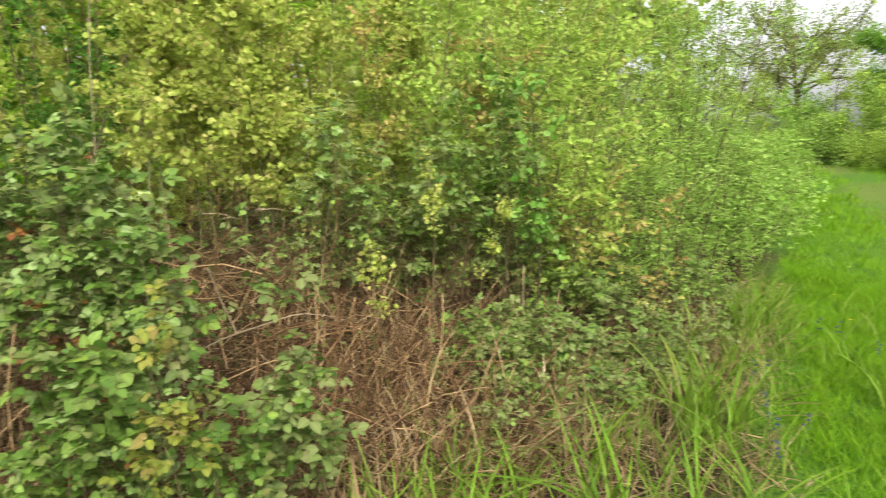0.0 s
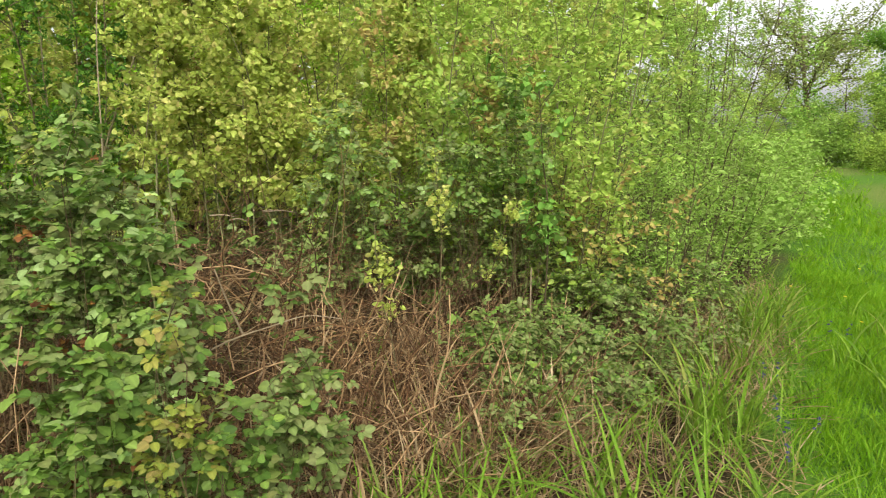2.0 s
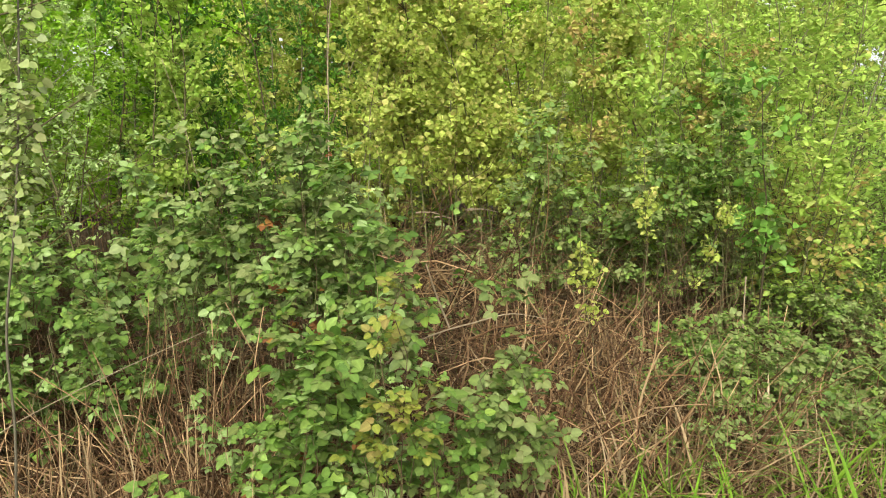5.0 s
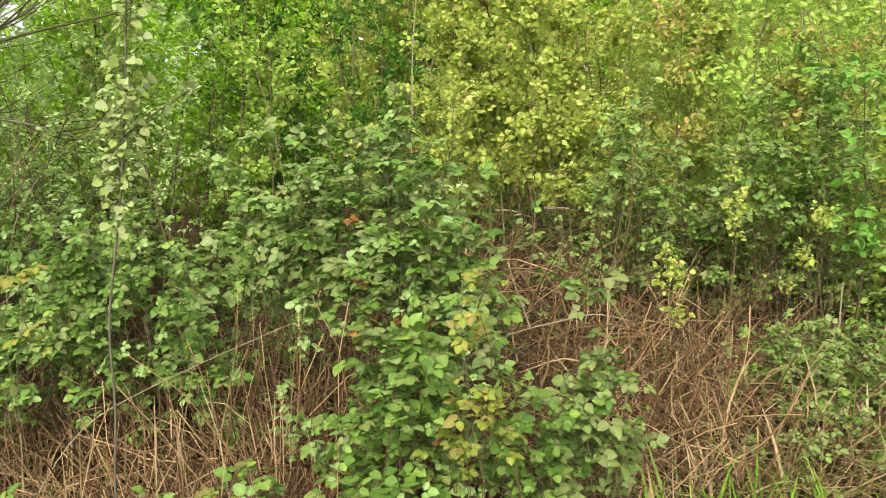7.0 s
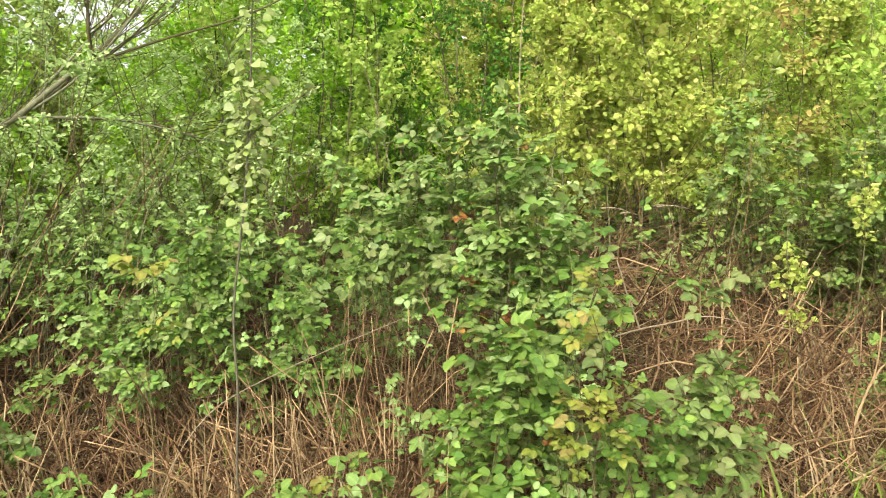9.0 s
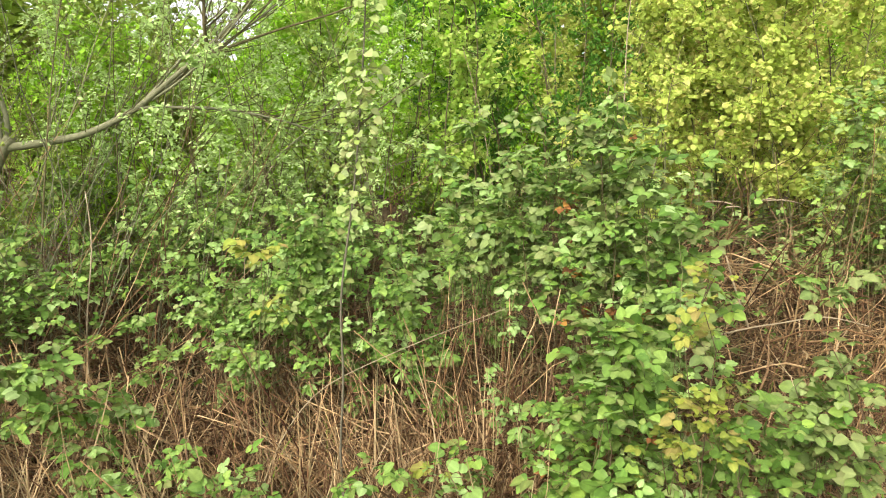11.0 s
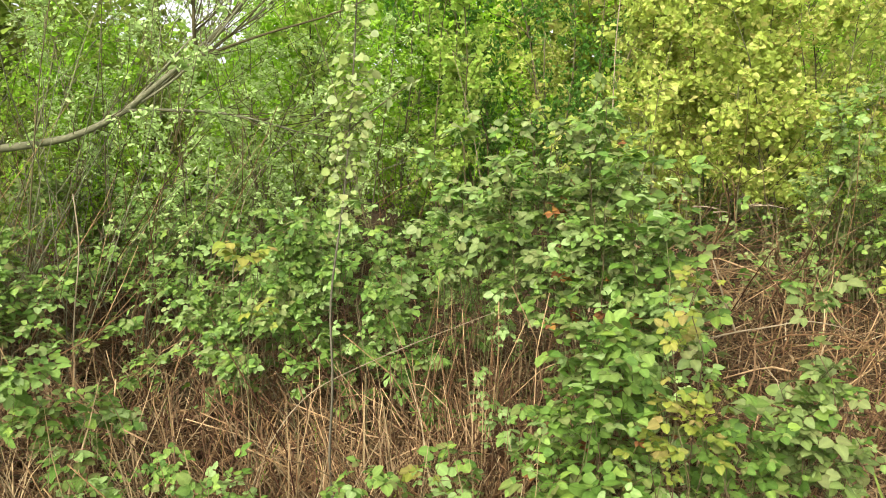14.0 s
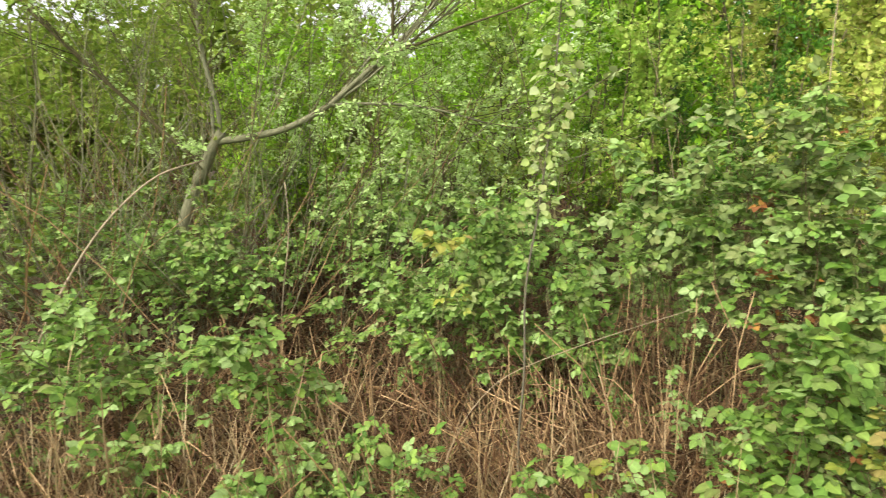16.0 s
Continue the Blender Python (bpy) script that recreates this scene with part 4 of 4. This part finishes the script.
# low broad mound to its side
bramble("bramble_bush", -1.2, 2.5, 0.52, 0.38, 1.16, 38, 25, G * 9 + P * 3 + D * 3, "broad low bramble mound with fresh green leaves", 0.035, low=0.62)
bramble("bramble_bush", -1.6, 2.7, 0.68, 0.44, 1.12, 38, 25, G * 9 + P * 3 + D * 3, "broad low bramble mound with fresh green leaves", 0.035, low=0.62)
bramble("bramble_bush", -1.25, 3.1, 0.8, 0.4, 1.18, 56, 16, G * 7 + P * 4 + D * 2, "bramble bush behind the low mound", 0.042, False, low=0.5)
bramble("bramble_bush", -1.85, 1.75, 0.62, 0.36, 0.8, 18, 16, G * 10 + P * 4 + D * 2, "sprawling bramble with light green leaves at the thicket's foot", 0.04, low=0.4)
bramble("bramble_bush", -1.1, 1.6, 0.75, 0.16, 0.45, 11, 7, G * 6 + P * 2, "scattered bramble leaves among dry stalks", 0.042)
bramble("bramble_bush", -2.6, 1.6, 0.7, 0.4, 0.78, 44, 16, G * 6 + P * 2 + D, "sprawling bramble over dry stalks", 0.045, False)
bramble("bramble_bush", -2.9, 2.5, 0.8, 0.5, 1.02, 56, 16, G * 8 + P * 2 + D, "low bramble thicket under the willow", 0.045, False)
bramble("bramble_bush", -2.3, 3.4, 0.9, 0.5, 1.2, 60, 16, G * 3 + P, "bramble thicket beside the willow trunk", 0.045, False)
bramble("bramble_bush", -3.9, 2.6, 0.8, 0.9, 1.1, 60, 16, G * 4 + D + P, "bramble thicket in shade of the shrubs", 0.045, False)
bramble("bramble_bush", -3.3, 4.2, 1.0, 0.6, 1.1, 60, 16, G * 4 + P, "bramble thicket around the willow trunk", 0.045, False)
bramble("bramble_bush", -0.7, 3.5, 0.7, 0.4, 1.15, 30, 14, G * 3 + D * 3, "dark bramble bush behind the mound", 0.05, False)
bramble("bramble_bush", -1.5, 1.6, 0.5, 0.22, 0.62, 10, 8, G * 5 + P * 2, "low bramble sprawling over dry stalks", 0.042, False)
# shoulder of the tall mound, and clumps climbing among the saplings
bramble("bramble_bush", -0.7, 2.75, 0.24, 0.2, 1.5, 20, 14, G * 5 + D * 6 + P * 3, "grey-green bramble at the tall bush's shoulder", 0.042, False, low=0.75, dome=0.2)
for az, d, top in ((14.5, 4.3, 1.85), (23.5, 4.5, 1.75), (28, 4.7, 1.9)):
    x, y = polar(az, d)
    bramble("bramble_bush", x, y, 0.32, 0.25, top, 24, 15, G * 5 + D * 5 + P, "tall grey-green bramble climbing among saplings", 0.045, False, low=0.25, dome=0.3)
for x, y, top, mats in ((-0.55, 1.78, 0.95, P * 2 + Y), (-0.78, 1.66, 0.78, G * 3 + P), (-1.05, 1.62, 0.72, G * 2 + P), (-0.62, 1.6, 0.55, G), (-1.35, 1.7, 0.85, G * 3 + P)):
    bramble("bramble_shoot", x, y, 0.2, 0.11, top, 6, 9, mats, "fresh light green bramble shoot among dry stalks", 0.036, low=0.6, dome=0.5, group="bramble shoots")
# small shoots among the stalks along the thicket's foot
for i in range(11):
    x = -3.2 + i * 0.27 + rng.uniform(-0.08, 0.08)
    y = float(np.interp(x, EDGE_X, EDGE_Y)) + rng.uniform(-0.02, 0.28)
    bramble("bramble_shoot", x, y, 0.16, 0.12, rng.uniform(0.32, 0.68), 5, 8, G * 8 + P * 2 + D, "small green bramble shoot among dry stalks", 0.04, low=0.4, group="bramble shoots")
for x, y in ((-4.9, 1.4), (-5.6, 2.4), (-6.6, 0.6), (-7.6, 1.4), (-5.0, 0.8)):
    bramble("bramble_bush", x, y, 0.9, 0.7, 0.9, 14, 20, G * 4 + D, "bramble bush further along the thicket", 0.055, False)
# by the brown tangle
bramble("bramble_shoot", 0.48, 2.1, 0.17, 0.13, 1.02, 15, 14, D * 3 + G, "grey-green bramble shoot before the dead canes", 0.042, group="bramble shoots")
bramble("bramble_shoot", 0.24, 1.95, 0.15, 0.12, 0.82, 13, 12, G * 3 + D, "green bramble shoot before the dead canes", 0.042, group="bramble shoots")
bramble("bramble_shoot", 0.07, 1.9, 0.09, 0.05, 1.12, 8, 10, Y, "yellowing bramble shoot with rounded leaves", 0.032, low=0.4, dome=0.3, group="bramble shoots")
bramble("bramble_bush", 1.4, 4.5, 0.8, 0.4, 1.25, 50, 16, D * 16 + G * 16 + R, "bramble bush behind the dead cane heap", 0.045, False)
bramble("bramble_bush", 2.1, 4.5, 0.8, 0.5, 1.05, 56, 16, D * 5 + G * 3, "dull green bramble bush at the back of the heap", 0.045, False)
bramble("bramble_bush", 0.55, 3.7, 0.6, 0.3, 1.05, 14, 9, G + D, "few bramble shoots growing through the heap", 0.045, False)
bramble("bramble_bush", 2.7, 4.0, 0.7, 0.5, 0.7, 66, 16, D * 5 + G * 3, "low dull green bramble running to the grass", 0.038, False)
bramble("bramble_bush", 1.8, 3.3, 0.5, 0.38, 0.66, 56, 16, D * 5 + G * 3, "small-leaved bramble over the dead stalks", 0.038, False)
bramble("bramble_bush", 2.5, 3.5, 0.55, 0.25, 0.48, 50, 15, D * 20 + G * 12 + R, "low small-leaved bramble at the grass edge", 0.036, False)
bramble("bramble_bush", 3.5, 4.6, 0.9, 0.5, 0.65, 70, 16, D * 4 + G * 3, "low bramble at the foot of the willows", 0.042, False)
bramble("bramble_bush", 4.7, 5.7, 0.9, 0.6, 0.7, 40, 14, D * 2 + G * 3, "bramble at the grass edge under willows", 0.045, False)
for x, y, top in ((1.55, 2.85, 0.42), (2.0, 2.85, 0.46), (2.35, 3.05, 0.44), (2.75, 3.25, 0.46), (3.15, 3.5, 0.5), (3.55, 3.95, 0.52), (4.1, 4.5, 0.5)):
    bramble("bramble_bush", x, y, 0.38, 0.26, top, 16, 12, D * 6 + G * 3, "low dull green bramble creeping into the grass", 0.034, False, low=0.3)
for az in range(-58, 38, 7):
    x, y = polar(az, rng.uniform(5.0, 5.8))
    bramble("bramble_bush", x, y, 0.7, 0.5, rng.uniform(0.85, 1.1), 17, 20, G * 3 + D * 3, "bramble undergrowth below the saplings", 0.055, False)


# ---- willow tree with a low bent limb ----
def limb(name, parent, pts, r0, r1, bark=None, sides=8):
    p = np.array(pts, float)
    k = 4
    u = np.linspace(0, len(p) - 1, (len(p) - 1) * k + 1)
    sm = np.column_stack([np.interp(u, np.arange(len(p)), p[:, i]) for i in range(3)])
    sm[1:-1] += rng.normal(size=sm[1:-1].shape) * min(r0 * 0.5, 0.012)
    for _ in range(4):
        sm[1:-1] = (sm[:-2] + 2 * sm[1:-1] + sm[2:]) / 4
    v, f = tubes(sm[None], np.linspace(r0, r1, len(sm))[None], sides)
    piece(name, tri_mesh(name, v, f, bark or M_WILLOW_BARK, True), parent)
    return sm


willow = empty("willow_tree", (0, 0, 0), "small grey-barked willow with a low limb bent sideways", "tree")
limb("trunk", willow, [(-3.42, 2.85, 0.05), (-3.38, 2.84, 0.5), (-3.32, 2.85, 0.91), (-3.26, 2.91, 1.1), (-3.16, 2.94, 1.29), (-3.07, 2.95, 1.43)], 0.042, 0.029)
low_limb = limb("limb", willow, [(-3.09, 2.95, 1.38), (-2.9, 2.98, 1.4), (-2.71, 3.08, 1.45), (-2.49, 3.19, 1.58), (-2.31, 3.31, 1.75), (-2.15, 3.4, 1.94), (-2.01, 3.48, 2.11), (-1.8, 3.6, 2.45)], 0.021, 0.006)
up_limb = limb("limb", willow, [(-3.1, 2.95, 1.36), (-3.07, 2.95, 1.52), (-3.15, 2.94, 1.75), (-3.21, 2.96, 1.99), (-3.2, 2.95, 2.3), (-3.3, 2.95, 2.9)], 0.014, 0.007)
fork_limb = limb("limb", willow, [(-2.49, 3.19, 1.58), (-2.29, 3.44, 1.83), (-1.98, 3.73, 2.12), (-1.7, 3.9, 2.5)], 0.009, 0.004)
dark_shoot = limb("limb", willow, [(-2.2, 3.37, 1.84), (-2.17, 3.28, 1.99), (-2.16, 3.29, 2.1), (-2.15, 3.2, 2.4)], 0.011, 0.006, M_TWIG)
for i, dy, dz, r, m in ((0, 0.03, 0.07, 0.007, M_WILLOW_BARK), (1, -0.03, -0.04, 0.007, M_WILLOW_BARK), (2, 0.08, 0.1, 0.005, M_TWIG), (1, 0.1, 0.02, 0.005, M_TWIG)):
    limb("limb", willow, [(-2.5 + 0.05 * i, 3.19 + 0.03 * i, 1.58 + 0.03 * i), (-2.33 + 0.05 * i, 3.3 + dy, 1.76 + dz), (-2.1 + 0.04 * i, 3.42 + 2 * dy, 2.02 + 1.6 * dz), (-1.85 + 0.05 * i, 3.55 + 3 * dy, 2.42 + 2 * dz)], r, 0.004, m)
front_limb = limb("limb", willow, [(-3.2, 2.92, 1.22), (-3.05, 2.7, 1.33), (-2.85, 2.43, 1.38), (-2.6, 2.3, 1.36)], 0.006, 0.002, M_TWIG)
limb("limb", willow, [(-2.2, 3.36, 1.84), (-1.95, 3.55, 1.97), (-1.6, 3.8, 2.1), (-1.2, 4.0, 2.35)], 0.008, 0.003, M_TWIG)
side_limb = limb("limb", willow, [(-2.5, 3.18, 1.57), (-2.15, 3.5, 1.59), (-1.74, 3.83, 1.43)], 0.01, 0.004)
back_limb = limb("limb", willow, [(-3.2, 2.92, 1.25), (-3.44, 2.7, 1.57), (-3.64, 2.45, 1.88), (-3.9, 2.2, 2.3)], 0.012, 0.006, M_TWIG)
left_limb = limb("limb", willow, [(-3.12, 2.94, 1.4), (-3.2, 3.02, 1.6), (-3.36, 3.1, 2.0), (-3.45, 3.15, 2.8)], 0.012, 0.006)


def limb_leaves(limbs, n, reach, shapes, mat, size, parent, twigs=26):
    got_t, got_l = [], []
    for sm in limbs:
        p, d = along_paths(sm[None], twigs, 0.25, 1)
        tw = bent_paths(p, d * 0.9 + rng.normal(size=p.shape) * [0.7, 0.7, 0.45] + [0, 0, 0.2], reach * rng.uniform(0.4, 1.4, len(p)), 6, 0.09, 0.03)
        got_t.append(tubes(tw, np.broadcast_to(np.linspace(0.0028, 0.001, 6), (len(tw), 6)), 4))
        at, _ = along_paths(tw, max(1, n // twigs // 6), 0.35, 1)
        at = np.repeat(at, 8, 0)
        at = at + rng.normal(size=at.shape) * size * 0.55
        got_l.append(leaf_field(shapes, at, size * rng.uniform(0.6, 1.2, len(at)), 0.5, 0.1))
    piece("branchwork", tri_mesh("branchwork", *join(got_t), M_TWIG), parent, kind="stuff")
    piece("crown", tri_mesh("crown", *join(got_l), mat), parent, kind="stuff")


limb_leaves([low_limb, up_limb, fork_limb, side_limb, back_limb, left_limb, dark_shoot], 430, 0.75, OVATE, M_ROSETTE, 0.025, willow, 24)
limb_leaves([front_limb], 120, 0.14, OVATE, M_ROSETTE, 0.026, willow, 8)
arch = empty("dead_branch", (0, 0, 0), "long bleached dead branch arching to the ground", "branch")
limb("wood", arch, [(-3.0, 1.6, 0.1), (-2.93, 1.71, 0.62), (-2.84, 1.84, 0.9), (-2.74, 1.97, 1.12), (-2.63, 2.12, 1.27), (-2.57, 2.32, 1.31)], 0.006, 0.004, M_BLEACHED, 6)

# pale sapling standing close in front
aspen = empty("pale_aspen_sapling", (0, 0, 0), "thin aspen sapling with pale cream-green downy leaves", "sapling")
stem = limb("trunk", aspen, [(-0.86, 1.9, 0.08), (-0.9, 1.86, 0.45), (-0.85, 1.82, 0.75), (-0.86, 1.8, 0.99), (-0.8, 1.79, 1.26), (-0.78, 1.8, 1.52), (-0.76, 1.81, 1.8), (-0.75, 1.82, 2.3)], 0.004, 0.0018, M_DARK_BARK, 6)
node, way = along_paths(stem[None], 62, 0.55, 0.94)
node = np.repeat(node, 4, 0)
out = unit(rng.normal(size=node.shape) * [1, 1, 0.5] + [0, 0, 0.15])
tip = node + out * rng.uniform(0.015, 0.05, (len(node), 1))
piece("leaf_stalk", tri_mesh("leaf_stalk", *tubes(np.stack([node, (node + tip) / 2 + [0, 0, 0.004], tip], 1), np.full((len(node), 3), 0.0007), 3), M_YOUNG_BARK), aspen, kind="stuff")
piece("crown", tri_mesh("crown", *scatter(BROAD[0], tip, out * [1, 1, 0.6] + [0, 0, -0.45], rng.normal(size=tip.shape) * [0.5, 0.4, 0.3] + [0, -0.55, 0.6], 0.021 * rng.uniform(0.5, 1.5, len(tip))), M_DOWNY), aspen, kind="stuff")
twig = limb("branch", aspen, [(-0.8, 1.8, 1.45), (-0.72, 1.83, 1.52), (-0.62, 1.9, 1.6)], 0.003, 0.0015, M_TWIG, 5)
p, d = along_paths(twig[None], 12, 0.4, 1)
piece("leaves", tri_mesh("leaves", *leaf_field(ROUNDED, p, 0.026 * rng.uniform(0.7, 1.2, len(p)), 0.3, -0.2), M_DOWNY), aspen, kind="stuff")

# bare thin stems
for label, pts, r, mat in (("thin grey dead stem standing in the thicket", [(-0.18, 3.3, 0.2), (-0.16, 3.3, 1.02), (-0.14, 3.3, 1.46), (-0.14, 3.3, 1.88), (-0.12, 3.3, 2.07), (-0.1, 3.3, 2.6)], 0.0035, M_BLEACHED),
                           ("leaning dry grass stalk", [(-0.7, 3.72, 0.5), (-0.77, 3.72, 0.97), (-0.82, 3.71, 1.32), (-0.87, 3.7, 1.6), (-0.95, 3.68, 1.87)], 0.0025, M_BLEACHED),
                           ("thin bare pale stem among the brambles", [(-2.38, 2.56, 0.1), (-2.4, 2.58, 0.6), (-2.33, 2.6, 0.96), (-2.37, 2.62, 1.2)], 0.0038, M_BLEACHED),
                           ("thin bent bare stem among the brambles", [(-1.95, 3.2, 0.1), (-1.98, 3.2, 0.8), (-1.9, 3.22, 1.15), (-1.8, 3.25, 1.3)], 0.003, M_BLEACHED),
                           ("long leaning dry cane", [(-1.2, 1.8, 0.1), (-1.1, 1.81, 0.5), (-0.96, 1.84, 0.71), (-0.8, 1.88, 0.79), (-0.62, 2.0, 0.86), (-0.445, 2.1, 0.92)], 0.0018, M_BLEACHED),
                           ("short upright broken dry stalk", [(2.06, 3.67, 0.15), (2.06, 3.67, 0.5), (2.06, 3.67, 0.75)], 0.006, M_BLEACHED)):
    st = empty("dry_stalk", (0, 0, 0), label, "stalk", "dry stalks")
    limb("stem", st, pts, r, r * 0.6, mat, 6)
fallen = empty("fallen_branch", (0, 0, 0), "forked bleached branch lying across the dead canes", "branch")
limb("wood", fallen, [(0.05, 2.9, 0.5), (0.13, 2.93, 0.6), (0.34, 2.93, 0.69), (0.48, 2.86, 0.74), (0.61, 2.85, 0.78), (0.75, 2.83, 0.75)], 0.005, 0.0015, M_BLEACHED, 6)
pile = empty("stick_pile", (0, 0, 0), "pale bleached sticks lying on top of the dead heap", "sticks")
for i in range(5):
    x, y, z = 0.4 + 0.09 * i, 4.55 + rng.normal() * 0.06, 1.02 + rng.normal() * 0.02
    a, q = rng.normal() * 0.6, rng.uniform(0.05, 0.12)
    dx, dy = q * math.cos(a), q * math.sin(a)
    limb("stick", pile, [(x - dx, y - dy, z), (x, y, z + 0.01), (x + dx, y + dy, z + rng.normal() * 0.02)], 0.006, 0.003, M_BLEACHED, 5)
limb("fork", fallen, [(0.36, 2.92, 0.7), (0.3, 2.9, 0.85), (0.26, 2.88, 0.98)], 0.005, 0.003, M_BLEACHED, 6)


# ---- sedge tufts, flowers ----
def blade_shape(sp, w0):
    u = np.linspace(0, 1, 8)
    path = np.column_stack([u * 0.25 + u ** 2.2 * sp, np.zeros(8), u - 0.45 * sp * u ** 2.5])
    w = w0 * np.array([0.7, 0.9, 1, 1, 0.9, 0.7, 0.45, 0.08])
    return tri_mesh("blade", *ribbons(path[None], w[None], 0.35), M_SEDGE)


BLADES = [blade_shape(sp, 0.011 + 0.004 * (i % 3)) for i, sp in enumerate(np.linspace(0.1, 0.85, 12))]


def tuft(x, y, n, length, label="tuft of long arching sedge blades"):
    t = empty("sedge_tuft", (x, y, float(ground_z(x, y)) - 0.01), label, "sedge", "sedge tufts")
    for i in range(n):
        ob = piece("blade", BLADES[int(rng.integers(12))], t)
        s = length * rng.uniform(0.5, 1.15)
        ob.matrix_basis = pose(rng.normal() * 0.04, rng.normal() * 0.04, 0, rng.normal() * 5, rng.normal() * 5, rng.uniform(0, 360)) @ Matrix.Scale(s, 4)


DRY_BLADES = []
for i, sp in enumerate(np.linspace(0.25, 1.1, 8)):
    me = BLADES[i].copy()
    me.materials.clear()
    me.materials.append(M_STRAW)
    DRY_BLADES.append(me)
for i in range(14):
    x = rng.uniform(0.35, 2.6)
    y = float(np.interp(x, EDGE_X, EDGE_Y)) + rng.uniform(-0.15, 0.3)
    t = empty("dry_grass_tuft", (x, y, float(ground_z(x, y)) - 0.01), "tuft of bleached dry grass blades", "dry grass", "dry grass tufts")
    for j in range(14):
        ob = piece("blade", DRY_BLADES[int(rng.integers(8))], t)
        ob.matrix_basis = pose(rng.normal() * 0.06, rng.normal() * 0.06, 0, rng.normal() * 14, rng.normal() * 14, rng.uniform(0, 360)) @ Matrix.Scale(rng.uniform(0.2, 0.5), 4)
for i in range(10):
    x = rng.uniform(0.5, 1.5)
    tuft(x, float(np.interp(x, EDGE_X, EDGE_Y)) + rng.uniform(-0.2, 0.12), 12, rng.uniform(0.3, 0.45))
for i in range(40):
    x = rng.uniform(0.8, 4.6)
    y = float(np.interp(x, EDGE_X, EDGE_Y)) - 1.25 * float(verge_width(x)) * rng.uniform(-0.1, 1.0)
    tuft(x, y, 17, rng.uniform(0.26, 0.52))
for i in range(12):
    x = rng.uniform(2.0, 5.5)
    y = float(np.interp(x, EDGE_X, EDGE_Y)) - rng.uniform(0.4, 1.6)
    tuft(x, y, 13, rng.uniform(0.25, 0.42), "tuft of long green grass in the verge")


def flower(name, x, y, h, mat, petals, size, label, bells=1):
    fl = empty(name, (0, 0, 0), label, "flower", name + "s in the grass")
    z0 = float(ground_z(x, y))
    top = np.array([x + rng.normal() * 0.02, y + rng.normal() * 0.02, z0 + h])
    v, f = tubes(np.linspace([x, y, z0 - 0.01], top, 4)[None], np.full((1, 4), 0.0015), 4)
    piece("stalk", tri_mesh("stalk", v, f, M_SEDGE), fl)
    for b in range(bells):
        c = top - [0, 0, b * 0.018]
        a = np.arange(petals) * 2 * np.pi / petals
        al = np.column_stack([np.cos(a), np.sin(a), np.full(petals, 0.45 if bells == 1 else -1.2)])
        v, f = scatter(OVATE[0], np.repeat(c[None], petals, 0) + (rng.normal(size=3) * 0.008 * (bells > 1)), al, np.column_stack([-np.cos(a) * 0.4, -np.sin(a) * 0.4, np.ones(petals)]), np.full(petals, size))
        piece("bloom", tri_mesh("bloom", v, f, mat), fl)


for i in range(14):
    x = rng.uniform(2.4, 4.6)
    flower("bluebell", x, float(np.interp(x, EDGE_X, EDGE_Y)) - rng.uniform(0.3, 1.5), 0.2, M_BLUE, 5, 0.014, "small violet-blue bluebell in the grass", 5)
for i in range(16):
    x = rng.uniform(3.4, 9)
    flower("buttercup", x, float(np.interp(x, EDGE_X, EDGE_Y)) - rng.uniform(0.4, 3.5), 0.2, M_BUTTER, 6, 0.016, "small yellow flower in the grass")
